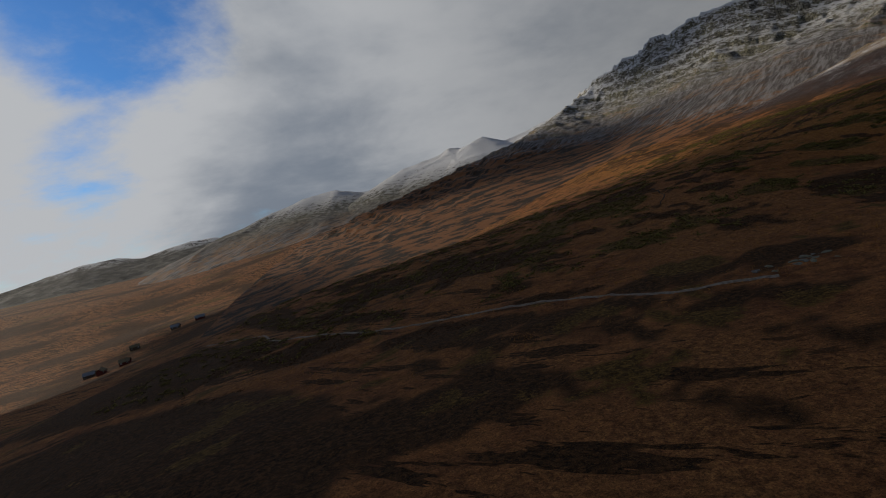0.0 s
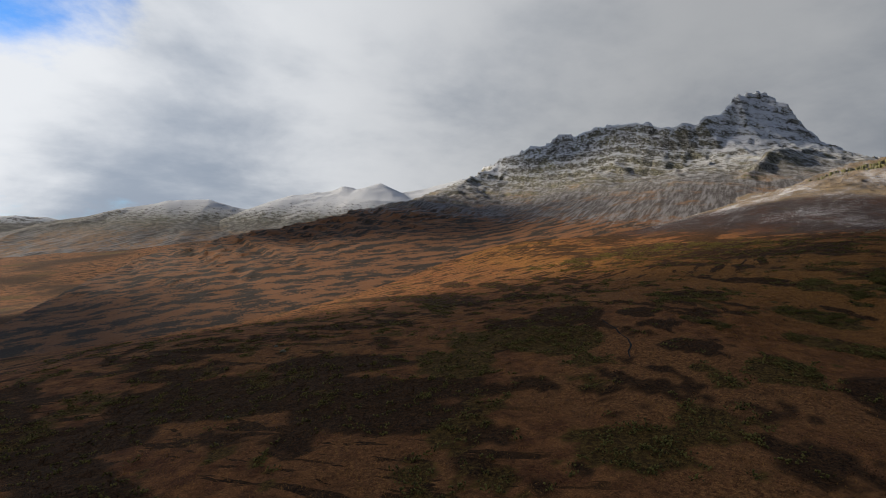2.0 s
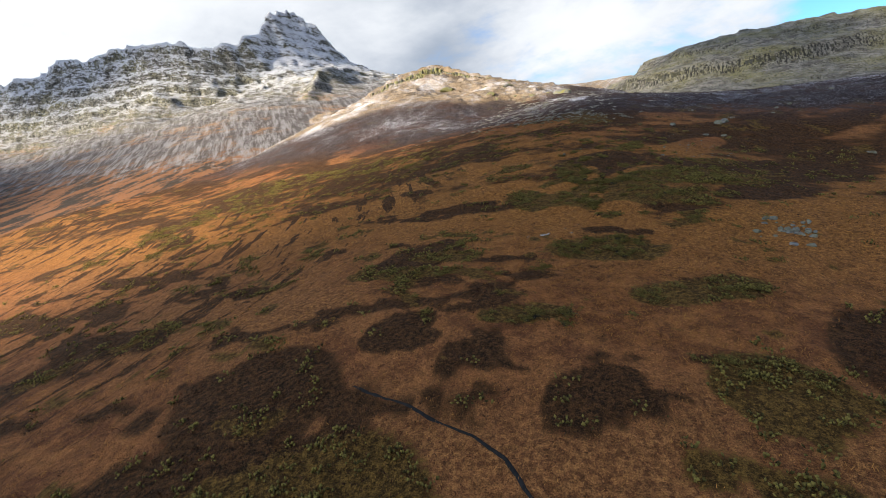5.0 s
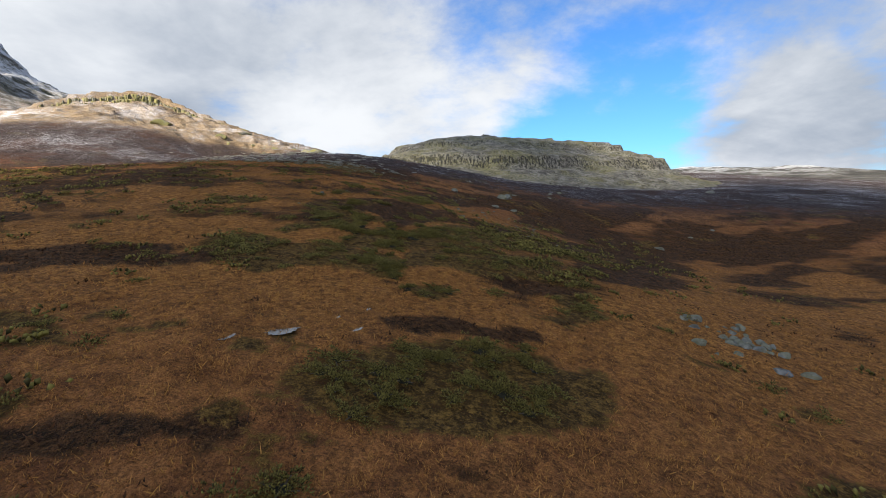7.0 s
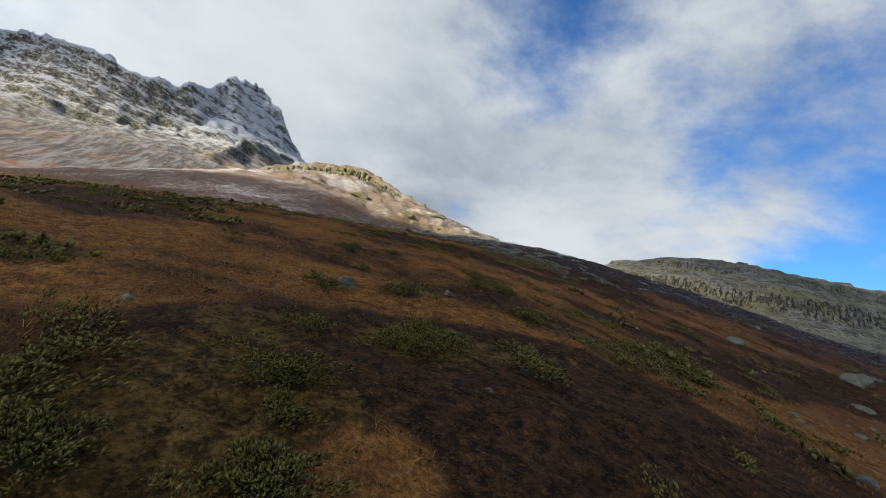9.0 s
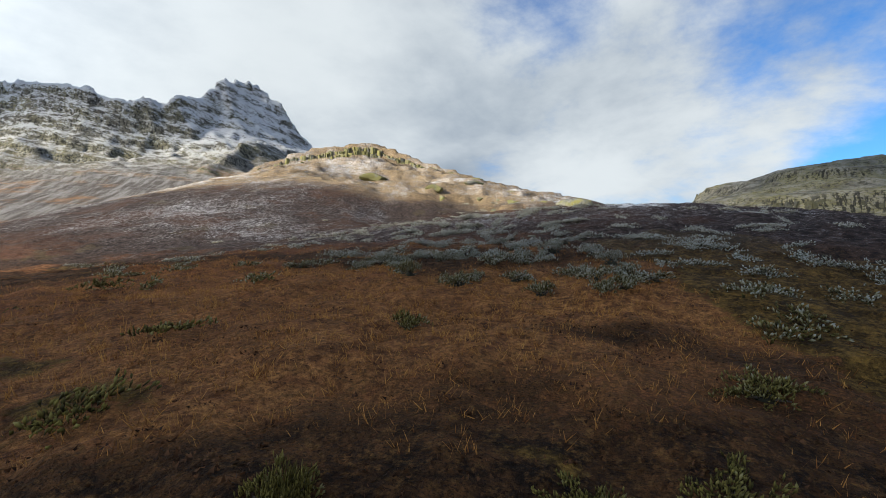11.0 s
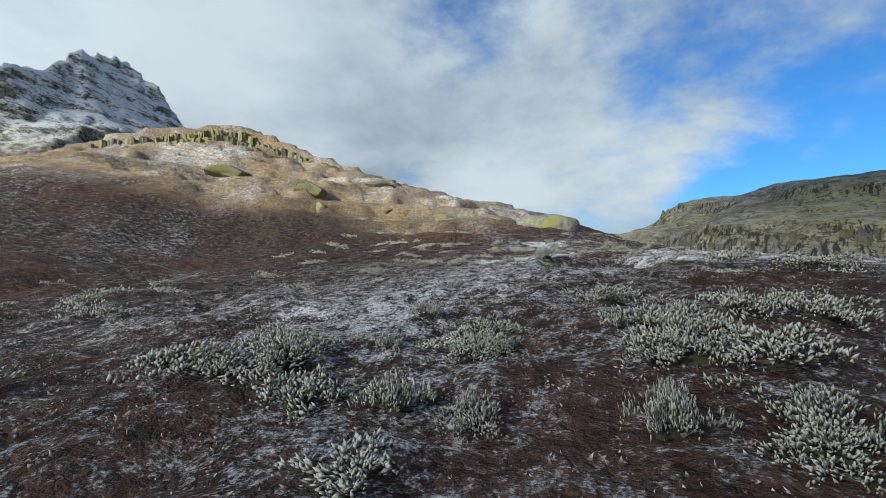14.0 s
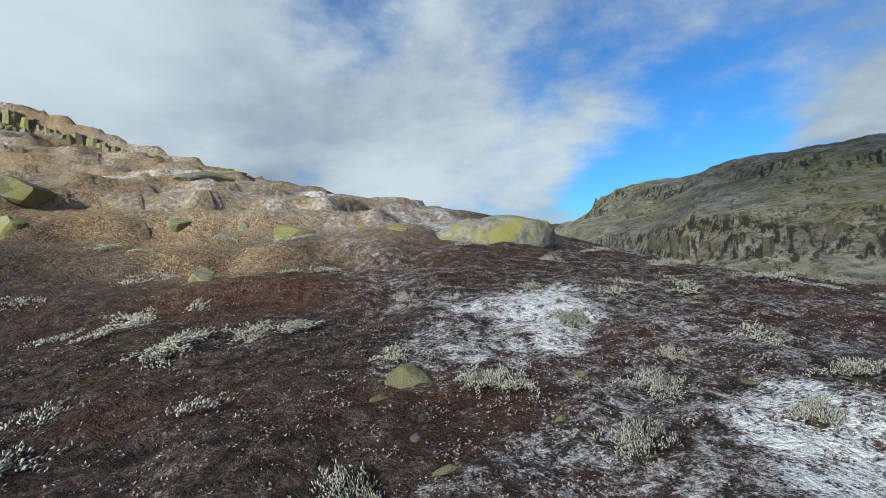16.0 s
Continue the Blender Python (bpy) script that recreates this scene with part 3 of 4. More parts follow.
CLUMP_PATCHES = [
    (98, 118, 2.4, 4, -66), (99, 109, 2.7, 2.9, -63), (105, 98, 4.8, 3.3, -57), (94, 97, 2.6, 2, -67), (113, 103, 10, 3.6, -47), (102, 118, 3, 2.5, -63), (115, 115, 4, 4.8, -48), (118, 128, 4, 2.2, -54), (135, 109, 5.5, 2.5, -25), (124, 115, 3, 2, -30), (120, 118, 2, 1.5, -30), (166, 123, 9, 6, 20), (176, 128, 7, 5, 20), (104, 104, 6, 4, -40),
]
NEAR_HEATH = [
    (-49, 128.8, 78.1, 5, -52), (-26, 110.8, 10.3, 5, -40), (-23.2, 73.8, 11.8, 7.7, -25), (-1.3, 59.8, 12.5, 4.5, -22), (12.8, 52.2, 8.1, 3.4, -21), (6.6, 99.2, 12.7, 6.9, -36), (12.1, 62.5, 7.4, 2, -23), (35.9, 52.6, 6, 4.1, -23), (67.8, 77.2, 10.3, 10.5, -10), (-12.6, 117.3, 21.5, 9.4, -29), (4.2, 123, 14.8, 5.7, -31), (47.5, 126, 7.9, 7.7, -45), (75.9, 127, 8, 5.2, -30), (-27.5, 145.8, 10.1, 3.2, -25), (112.7, 86.2, 10.8, 4.2, -51), (130, 84, 20, 10, -60), (118, 92, 9, 5, -50), (162.9, 74.3, 23.7, 4.7, -53), (151.6, 52.5, 12.9, 8.9, -79), (121.7, 112.2, 10.8, 7.1, -33),
]
SPOT_HEATH = [(89.1, 106.6, 2.9, 1.2, -73), (89.4, 115.1, 1.3, 1.8, -72), (89.3, 102.3, 2.5, 1, -71), (114.1, 117, 3.8, 2.2, -23), (116.8, 108.7, 7.1, 1.6, -29), (106, 112.8, 1, 1, -47)]
NEAR_GREEN = [
    (95.4, 106.6, 1.8, 1.9, -67), (94.8, 95.8, 2.7, 1.4, -66), (27, 58.4, 5.3, 4, -24), (29.6, 80, 5.9, 5.4, -29), (37.6, 115.5, 10.6, 7.9, -50), (22, 112.8, 7.1, 5.7, -29), (106.2, 99.5, 8.6, 2.4, -51), (97.8, 95.8, 2.1, 2.3, -64), (100.3, 110.3, 2.7, 2.3, -61), (102, 120.9, 3.4, 4.2, -64),
]
BARE_PATCHES = [(93, 114, 6, 4.5, -40), (99, 106, 3.6, 2.2, -50), (144, 97.5, 12, 4, -30), (106, 116, 3.5, 2.4, -40), (112.3, 111.8, 1.8, 1.2, 0), (100, 90.5, 6, 2, -60), (106, 128, 8, 4, -60), (117, 113, 1.5, 1.2, 0), (122, 131, 6, 2.6, -60), (164, 141, 4, 2, -70), (161, 135, 3, 2, -60), (91, 97, 6, 1.6, -35)]
TRAIL = [(-60, 118), (-43, 110), (-37, 98), (-33, 91), (-28, 87), (-21, 80.5), (-13.5, 73.5), (-5, 68.8), (2.7, 66), (10.3, 61.5), (17, 55), (22, 49.5), (30, 46)]


def patches(x, y, rows):
    out = np.zeros(np.shape(x))
    for cx, cy, a, b, turn in rows:
        c, s = math.cos(radians(turn)), math.sin(radians(turn))
        u, v = ((x - cx) * c + (y - cy) * s) / a, ((y - cy) * c - (x - cx) * s) / b
        out = np.maximum(out, 1 - ease(0.55, 1.25, np.hypot(u, v)))
    return out


def cover_parts(x, y):
    """How much heath, juniper and frost there is at a place, each from 0 to 1."""
    streak = fbm(x * 1.0 + y * 0.3, y * 0.55 - x * 0.15, 6.5, 5, 101, 0.6)
    broad = fbm(x, y, 45, 3, 105)
    east, deep = ease(88, 130, x), ease(150, 185, x)
    heath = ease(0.16, 0.36, streak + 0.30 * broad - 0.06)
    heath = heath + (ease(-0.30, 0.30, 0.8 * streak + 0.2 * broad + 0.12 - 0.03 * ease(148, 164, x) + 0.04 * deep) - heath) * east
    green = ease(0.14, 0.34, fbm(x, y * 0.8, 4.5, 5, 111, 0.6) + 0.30 * broad + 0.08 * east - 0.10 * deep - 0.14)
    wide = ease(0.0, 0.25, fbm(x + 0.4 * y, y * 0.6 - x * 0.3, 48, 5, 151, 0.62)) * ease(180, 420, np.hypot(x - 80, y - 100))
    heath = np.maximum(heath, 0.95 * wide)
    ragged = 0.30 * fbm(x, y, 5, 4, 131, 0.65)
    heath = np.maximum(heath, ease(0.35, 0.65, np.maximum(patches(x, y, HEATH_PATCHES + NEAR_HEATH + SPOT_HEATH), patches(x, y, STREAK_PATCHES)) + ragged))
    green = np.maximum(green, ease(0.35, 0.65, np.maximum(patches(x, y, GREEN_PATCHES + NEAR_GREEN), patches(x, y, CLUMP_PATCHES)) + ragged))
    open_grass = ease(0.3, 0.6, patches(x, y, BARE_PATCHES) + ragged)
    heath, green = heath * (1 - (0.9 - 0.12 * east) * open_grass), green * (1 - open_grass)
    z = moor_smooth(x, y)
    mottle = fbm(x, y, 15, 4, 121, 0.55)
    frost = 0.46 * ease(160, 182, x) + 0.14 * ease(182, 196, x) + 0.26 * mottle * ease(160, 195, x)
    frost = frost + 0.32 * ease(0.15, 0.85, patches(x, y, FROST_PATCHES) + 1.6 * ragged)
    frost = np.maximum(frost, (0.36 + 0.25 * mottle) * ease(20, 34, z) * ease(190, 250, y))
    frost = frost - 0.25 * ease(0.3, 0.8, patches(x, y, [(240, 172, 20, 16, 30), (236, 155, 6, 5, 0)]))
    return heath, green, np.clip(frost, 0, 1)


FROST_PATCHES = [(240, 151.8, 6.5, 3, -25), (222, 149.6, 6.5, 3.4, -5), (232, 146.8, 2.6, 1.5, -8), (217, 142, 5, 2.4, 10), (212, 135, 14, 4, 10)]


def line_distance(x, y, line):
    best = np.full(np.shape(x), 1e9)
    for (ax, ay), (bx, by) in zip(line, line[1:]):
        dx, dy = bx - ax, by - ay
        s = np.clip(((x - ax) * dx + (y - ay) * dy) / (dx * dx + dy * dy), 0, 1)
        best = np.minimum(best, np.hypot(x - ax - s * dx, y - ay - s * dy))
    return best


def moor_cover(X, Y, Z):
    heath, green, frost = cover_parts(X, Y)
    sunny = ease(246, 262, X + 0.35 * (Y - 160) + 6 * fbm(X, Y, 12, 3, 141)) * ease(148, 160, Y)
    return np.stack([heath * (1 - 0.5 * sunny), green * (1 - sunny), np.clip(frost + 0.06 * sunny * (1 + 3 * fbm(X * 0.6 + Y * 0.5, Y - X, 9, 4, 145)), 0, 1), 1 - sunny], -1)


xs = sorted(grow(-50, 1.5, 1.11, -4600) + list(np.arange(-50, 55, 1.6)) + list(np.arange(55, 100, 0.75)) + list(np.arange(100, 250, 0.55)) + list(np.arange(250, 322, 0.9)) + grow(322, 1.4, 1.11, 4600))
ys = sorted(grow(20, 1.6, 1.11, -3500) + list(np.arange(20, 84, 1.4)) + list(np.arange(84, 100, 0.75)) + list(np.arange(100, 172, 0.55)) + list(np.arange(172, 255, 0.95)) + list(np.arange(255, 330, 1.8)) + grow(330, 2.0, 1.08, 4700))
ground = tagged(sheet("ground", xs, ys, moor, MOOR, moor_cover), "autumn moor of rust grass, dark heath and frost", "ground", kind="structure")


def above_moor(margin):
    return lambda X, Y, Z: Z > moor_smooth(X, Y) - margin


massif = tagged(sheet("mountain", np.arange(-150, 640, 1.8), np.arange(225, 800, 1.8), mountain, MASSIF, keep=above_moor(6)), "craggy grey mountain dusted with fresh snow", "mountain", kind="structure")
rocky_hill = tagged(sheet("rocky_hill", np.arange(190, 450, 1.0), np.arange(-190, 200, 1.0), hill, CRAG, keep=above_moor(4)), "terraced rocky hill with dark cliff bands", "hill", kind="structure")


def ridge_sheet(name, line, fall, step, width, mat, rough, seed, label):
    """A far ridge: its crest line with flanks that fall evenly, broken by crags."""
    lx, ly = [p[0] for p in line], [p[1] for p in line]

    def height(x, y):
        z, d = crest(x, y, line, lambda d: fall * d)
        return z + rough * (crags(x, y, 14 * rough, 5, seed) - 0.6) + rough * 0.8 * fbm(x, y, 30 * rough, 3, seed + 5)

    ob = sheet(name, np.arange(min(lx) - width, max(lx) + width, step), np.arange(min(ly) - width, max(ly) + width, step), height, mat, keep=above_moor(25))
    return tagged(ob, label, "mountain", kind="structure")


ridge_sheet("snowy_ridge", [(-760, 1380, 5), (-568, 1435, 63), (-512, 1457, 70), (-464, 1474, 100), (-351, 1505, 122), (-280, 1521, 127), (-205, 1533, 111), (-110, 1543, 110), (0, 1600, 100)], 0.30, 5.5, 420, RIDGE_SNOW, 16, 201, "rounded ridge under thin snow above orange slopes")
ridge_sheet("snowy_ridge", [(-110, 1460, 95), (-54, 1447, 137), (30, 1446, 150), (78, 1446, 161), (123, 1442, 148), (176, 1437, 177), (230, 1429, 157), (307, 1414, 166), (398, 1390, 192)], 0.42, 5.0, 330, RIDGE_SNOW, 20, 211, "jagged snowy ridge half hidden in cloud")
ridge_sheet("far_mountain", [(-3300, 2700, 60), (-2775, 3153, 80), (-2570, 3323, 118), (-2413, 3438, 152), (-2277, 3530, 145), (-2139, 3615, 100), (-1970, 3710, 142), (-1865, 3764, 158), (-1713, 3881, 157), (-1580, 3938, 118), (-1300, 4050, 60)], 0.22, 22.0, 700, FAR_SNOW, 14, 221, "distant blue mountain white with snow")
ridge_sheet("far_mountain", [(1900, -560, 120), (1764, -768, 137), (1724, -841, 133), (1658, -947, 127), (1592, -1040, 123), (1501, -1151, 104), (1380, -1300, 60)], 0.16, 12.0, 500, FAR_SNOW, 8, 231, "distant snowy plateau mountain")

# ---- plants ----
rng = np.random.default_rng(7)


def unit(v):
    return v / np.linalg.norm(v, axis=-1, keepdims=True)


def shoots(base, way, length, width):
    """Chubby juniper shoots: spindles, widest past the middle, six triangles each."""
    n = len(base)
    side = unit(np.cross(way, rng.normal(size=(n, 3))))
    other = np.cross(way, side)
    mid = base + way * (0.62 * length)[:, None]
    ring = [mid + (math.cos(k * 2.0944) * side + math.sin(k * 2.0944) * other) * (width * rng.uniform(0.7, 1.3, n))[:, None] for k in range(3)]
    co = np.stack([base] + ring + [base + way * length[:, None]], 1).reshape(-1, 3)
    f = np.array([[1, 2, 4], [2, 3, 4], [3, 1, 4], [0, 2, 1], [0, 3, 2], [0, 1, 3]])
    return co, (np.arange(n)[:, None, None] * 5 + f).reshape(-1, 3)


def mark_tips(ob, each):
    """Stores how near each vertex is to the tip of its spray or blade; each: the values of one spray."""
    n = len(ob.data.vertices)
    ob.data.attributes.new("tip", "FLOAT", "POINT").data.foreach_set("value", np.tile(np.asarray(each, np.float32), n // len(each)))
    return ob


def blades(base, way, length, width):
    """Flat grass blades of one triangle each."""
    n = len(base)
    side = unit(np.cross(way, rng.normal(size=(n, 3)))) * width[:, None]
    co = np.stack([base - side, base + side, base + way * length[:, None]], 1).reshape(-1, 3)
    return co, np.arange(3 * n).reshape(-1, 3)


def joined(parts):
    cos, faces, start = [], [], 0
    for co, f in parts:
        cos.append(co)
        faces.append(f + start)
        start += len(co)
    return np.concatenate(cos), np.concatenate(faces)


def bush_mesh(fingers, radius, height, length, thick):
    """One low juniper mat: feathery branches that arch out from its base, set with blunt shoots, leaning downwind. Gives vertices, triangles and how near each vertex is to a tip."""
    arms = int(9 + 13 * radius)
    turn, reach, lift = rng.uniform(0, 2 * math.pi, arms), radius * rng.uniform(0.35, 1.15, arms), height * rng.uniform(0.55, 1.25, arms)
    start = rng.normal(0, 0.22 * radius, (arms, 2))
    k = rng.integers(0, arms, fingers)
    t = rng.uniform(0.15, 1.0, fingers)
    bend = turn[k] + 0.5 * t * np.sin(3.0 * k)
    out = np.stack([np.cos(bend), np.sin(bend), np.zeros(fingers)], 1)
    foot = np.concatenate([start[k], np.zeros((fingers, 1))], 1) + out * (reach[k] * t)[:, None]
    foot[:, :2] += rng.normal(0, 0.035 + 0.05 * radius, (fingers, 2)) * (1.15 - 0.6 * t)[:, None]
    foot[:, 2] = lift[k] * np.sin(0.35 + 2.1 * t) * rng.uniform(0.7, 1.1, fingers) - 0.03
    way = 0.55 * out + (0.25, -0.12, 0.55) + rng.normal(0, 0.38, (fingers, 3))
    way[:, 2] = np.abs(way[:, 2]) + 0.05
    co, faces = shoots(foot, unit(way), length * rng.uniform(0.55, 1.35, fingers), thick * rng.uniform(0.65, 1.3, fingers))
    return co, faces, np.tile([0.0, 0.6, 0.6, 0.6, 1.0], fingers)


def mound(radius, height, seed):
    """A low uneven dome inside a bush, coloured near black as the shade between its shoots."""
    co, faces, rings, seg = [], [], 4, 10
    for i in range(rings):
        t = i / rings
        for k in range(seg):
            a = 2 * math.pi * (k + 0.5 * (i % 2)) / seg
            w = 0.78 + 0.3 * math.sin(k * 2.3 + seed) * math.cos(k * 1.1 + seed * 2)
            co.append((radius * w * math.cos(t * 1.45) * math.cos(a), radius * w * math.cos(t * 1.45) * math.sin(a), height * math.sin(t * 1.45) - 0.08))
    co.append((0, 0, height))
    for i in range(rings - 1):
        for k in range(seg):
            p, q = i * seg + k, i * seg + (k + 1) % seg
            faces += [(p, q, p + seg), (q, q + seg, p + seg)]
    for k in range(seg):
        faces.append(((rings - 1) * seg + k, (rings - 1) * seg + (k + 1) % seg, rings * seg))
    return np.array(co), np.array(faces)


def stem_mesh(name, radius):
    """Creeping woody stems at the foot of a bush."""
    bm = bmesh.new()
    for k in range(4):
        a = k * 1.7
        tip = Vector((math.cos(a) * radius * 0.6, math.sin(a) * radius * 0.6, 0.12))
        m = tip.to_track_quat("Z", "Y").to_matrix().to_4x4()
        bmesh.ops.create_cone(bm, segments=5, radius1=0.035, radius2=0.012, depth=tip.length, cap_ends=True, matrix=Matrix.Translation(tip / 2) @ m)
    me = bpy.data.meshes.new(name)
    bm.to_mesh(me)
    bm.free()
    me.materials.append(WOOD)
    return me


WOOD = plain_material("juniper_wood", (0.05, 0.035, 0.025), (0.12, 0.09, 0.065), 9.0)
# near-black colour that paints the shade inside a bush
INNER_SHADE = plain_material("bush_shade", (0.010, 0.009, 0.005), (0.030, 0.026, 0.012), 3.0, 1.0)


def bush_kind(k):
    """One juniper with its stems, built once and then copied."""
    radius = (0.55, 0.75, 0.95, 1.2, 0.65, 0.85)[k]
    height = (0.20, 0.26, 0.30, 0.36, 0.30, 0.24)[k]
    co, f, tips = bush_mesh(int(720 * radius**2 + 150), radius * 0.95, height, 0.115, 0.019)
    ob = mark_tips(mesh_object("juniper_bush", co, f, JUNIPER), tips)
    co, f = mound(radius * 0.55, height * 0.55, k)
    inner = mesh_object("bush_shade_core", co, f, INNER_SHADE)
    stem = new("stem", stem_mesh("stem", radius))
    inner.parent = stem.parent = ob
    return ob, radius


KINDS = [bush_kind(k) for k in range(6)]


def moor_at(x, y):
    return moor(np.asarray(x, float), np.asarray(y, float))


def scatter(n, x0, x1, y0, y1):
    return rng.uniform(x0, x1, n), rng.uniform(y0, y1, n)


WAY = [(66, 106), (90, 106), (115, 111), (152, 129), (190, 144), (246, 153)]


def corridor(x, y):
    return line_distance(x, y, WAY)


def dry(x, y):
    px, py, rx, ry, level = POND
    return np.hypot((x - px) / rx, (y - py) / ry) > 1.15


# large bushes by name of place: x, y, size
MARKED = [
    (110.5, 114.6, 1.1), (111.6, 115.2, 0.9), (114.2, 116, 1.0), (108.3, 113.2, 0.9), (111.9, 113.3, 0.8), (110.7, 109.1, 0.8), (111.9, 106.9, 1.0), (114.7, 105.4, 1.1), (105.5, 113.5, 0.8), (107.8, 109.7, 0.5),
    (111.4, 117.3, 1.0), (126.2, 112.6, 1.3), (135, 107.2, 1.4), (109.3, 111.3, 0.7), (115.3, 103.5, 1.0), (111.9, 110.2, 0.7), (99.5, 109.7, 1.3), (106, 99.9, 1.5), (99.8, 119.8, 1.5), (112.1, 105.6, 1.4), (97.1, 95.7, 1.4), (123, 115.4, 1.2), (124.6, 112.2, 1.1),
]
MARKED += [
    (176, 139.1, 0.8), (175.7, 141.9, 0.9), (178.8, 135.4, 0.6), (179.3, 131, 0.7), (176.8, 133.5, 0.5), (168.7, 139.1, 0.6), (168.7, 144.2, 1.0), (170.3, 137.9, 0.9), (169.9, 136, 0.7), (172.9, 133.6, 0.6), (167.6, 136.7, 0.7), (167.2, 137.6, 0.5),
    (168.2, 135.8, 0.5), (168.1, 134.1, 0.6), (170.5, 131.9, 0.6), (171.7, 132.1, 0.6), (166.5, 140, 0.8), (169.5, 134.7, 0.5), (172.3, 136, 0.5), (167.4, 139.3, 0.6), (168.4, 133.4, 0.5), (174.8, 138, 0.5), (173.4, 140.6, 0.7), (181, 137.5, 0.9), (183.5, 142, 1.0),
]
MARKED += [
    (199.4, 150.5, 0.9), (198.9, 149.1, 0.8), (201.1, 147.4, 0.9), (200.3, 144.1, 0.8), (200.1, 143.2, 0.7), (201.9, 144.2, 0.8), (197.1, 147.4, 0.6), (198.8, 147.7, 0.5), (203, 143, 0.8), (198.5, 144.6, 0.4), (198.6, 146.6, 0.4), (202.7, 141.9, 0.8), (189.4, 146.5, 1.0), (190.5, 147.3, 0.8), (190.2, 143.8, 0.7),
    (239.8, 149.7, 0.7), (239.6, 158.6, 1.1), (239.3, 159.8, 1.0), (237.8, 145.3, 0.6), (232.7, 146.8, 0.4), (234.9, 152.4, 0.5), (234.2, 145.2, 0.6), (241.2, 165.5, 1.2), (236.2, 147.9, 0.4), (236.9, 154.6, 0.5), (238, 161.6, 1.2),
]

MARKED += [
    (181.7, 145, 1), (182, 144.7, 0.9), (182.1, 141.8, 0.8), (188.2, 137.1, 0.9), (186.6, 138, 0.8), (182, 148.8, 1), (184.5, 137.2, 0.9), (182.7, 143.4, 0.7), (182.5, 144.2, 0.7), (188, 136.3, 0.7), (182.2, 140.4, 0.6), (187.6, 144.8, 0.9), (189.6, 148.9, 1), (184.3, 149.2, 0.9), (185.3, 141.1, 0.8), (185.5, 137.9, 0.8), (220.2, 144.3, 0.8), (216.2, 146.7, 0.6), (215.1, 148.1, 0.6), (213.6, 155.2, 0.6), (168.8, 141.6, 0.6), (165.5, 140.3, 0.6), (166.3, 141.1, 0.6), (174.9, 137.8, 0.6), (173.9, 142.1, 0.7), (176.1, 140.3, 0.6), (176.1, 136.4, 0.6),
]

MARKED += [
    (167.1, 138.9, 0.6), (166.2, 134.8, 0.6), (164.5, 133.2, 0.6), (166.8, 131.9, 0.7), (168.3, 130.8, 0.7), (164.4, 130.6, 0.6), (162.9, 130.1, 0.5), (164.9, 129, 0.7), (162.8, 131.9, 0.5), (169.5, 136.2, 0.8), (170.2, 133.6, 0.8), (169, 138.5, 0.8), (165.5, 131.3, 0.5), (166.1, 129.6, 0.7), (163.4, 129.6, 0.5), (164.1, 134.6, 0.4), (163, 136.6, 0.5), (167.4, 134.3, 0.7), (167.2, 130.1, 0.7), (164.5, 143, 0.8),
]

# bushes that stand along the strip in the middle of the moor are things of their own
bx, by = scatter(13000, 60, 262, 84, 182)
heath, green, frost = cover_parts(bx, by)
want = np.clip(0.5 * green + 0.14 * heath * ease(78, 100, bx) + 0.10 * ease(150, 165, bx), 0, 1) * (1 - 0.45 * ease(140, 160, bx)) * (1 - 0.5 * ease(200, 222, bx))
near = corridor(bx, by)
keep = (rng.uniform(0, 1, len(bx)) < want * (0.12 + 0.88 * (near < 22))) & dry(bx, by)
bx, by, near = bx[keep], by[keep], near[keep]
order = np.argsort(near)
bz = moor_at(bx, by)
near_rows = MARKED + [(bx[i], by[i], 0.0) for i in order[: 300 - len(MARKED)]]
order = order[300 - len(MARKED) :]
for n, (x, y, size) in enumerate(near_rows):
    ob, radius = KINDS[n % 6]
    white = x > 158
    s = size / radius if size else rng.uniform(0.7, 1.25) if x < 150 else rng.uniform(0.35, 0.9)
    made = ob if n < 6 else copy_thing(ob, Matrix())
    z, zx, zy = moor_at([x, x + 0.8, x], [y, y, y + 0.8])
    lie = Vector((z - zx, z - zy, 0.8)).to_track_quat("Z", "Y").to_matrix().to_4x4()
    made.matrix_basis = Matrix.Translation((x, y, z - 0.03)) @ lie @ Matrix.LocRotScale((0, 0, 0), Euler((0, 0, rng.uniform(0, 6.28))), (s, s, rng.uniform(0.8, 1.3)))
    tagged(made, "low creeping juniper white with hoar frost" if white else "low green creeping juniper bush on brown moor", "bush", "junipers on the moor")

# the rest of the juniper thicket
px_, py_ = scatter(22000, -60, 150, 70, 230)
heath, green, frost = cover_parts(px_, py_)
keep = (rng.uniform(0, 1, len(px_)) < green * 0.5 + 0.16 * heath) & (corridor(px_, py_) > 11)
tx, ty = np.concatenate([bx[order], px_[keep]]), np.concatenate([by[order], py_[keep]])
tz = moor_at(tx, ty)
tsx, tsy = moor_at(tx + 0.8, ty) - tz, moor_at(tx, ty + 0.8) - tz
parts, marks = [], []
many = len(tx)
for n in range(many):
    close = n < len(order)
    r = rng.uniform(0.5, 1.05)
    co, f, tips = bush_mesh(int((210 if n < 700 else 80) * r) if close else 12, r, rng.uniform(0.14, 0.28), 0.14 if close else 0.30, 0.030 if close else 0.12)
    co[:, 2] += (co[:, 0] * tsx[n] + co[:, 1] * tsy[n]) / 0.8
    parts.append((co + (tx[n], ty[n], tz[n]), f))
    marks.append(tips)
co, f = joined(parts)
tagged(mark_tips(mesh_object("juniper_thicket", co, f, JUNIPER), np.concatenate(marks)), "dark green juniper scrub over the moor, frosted eastward", "scrub", kind="stuff")


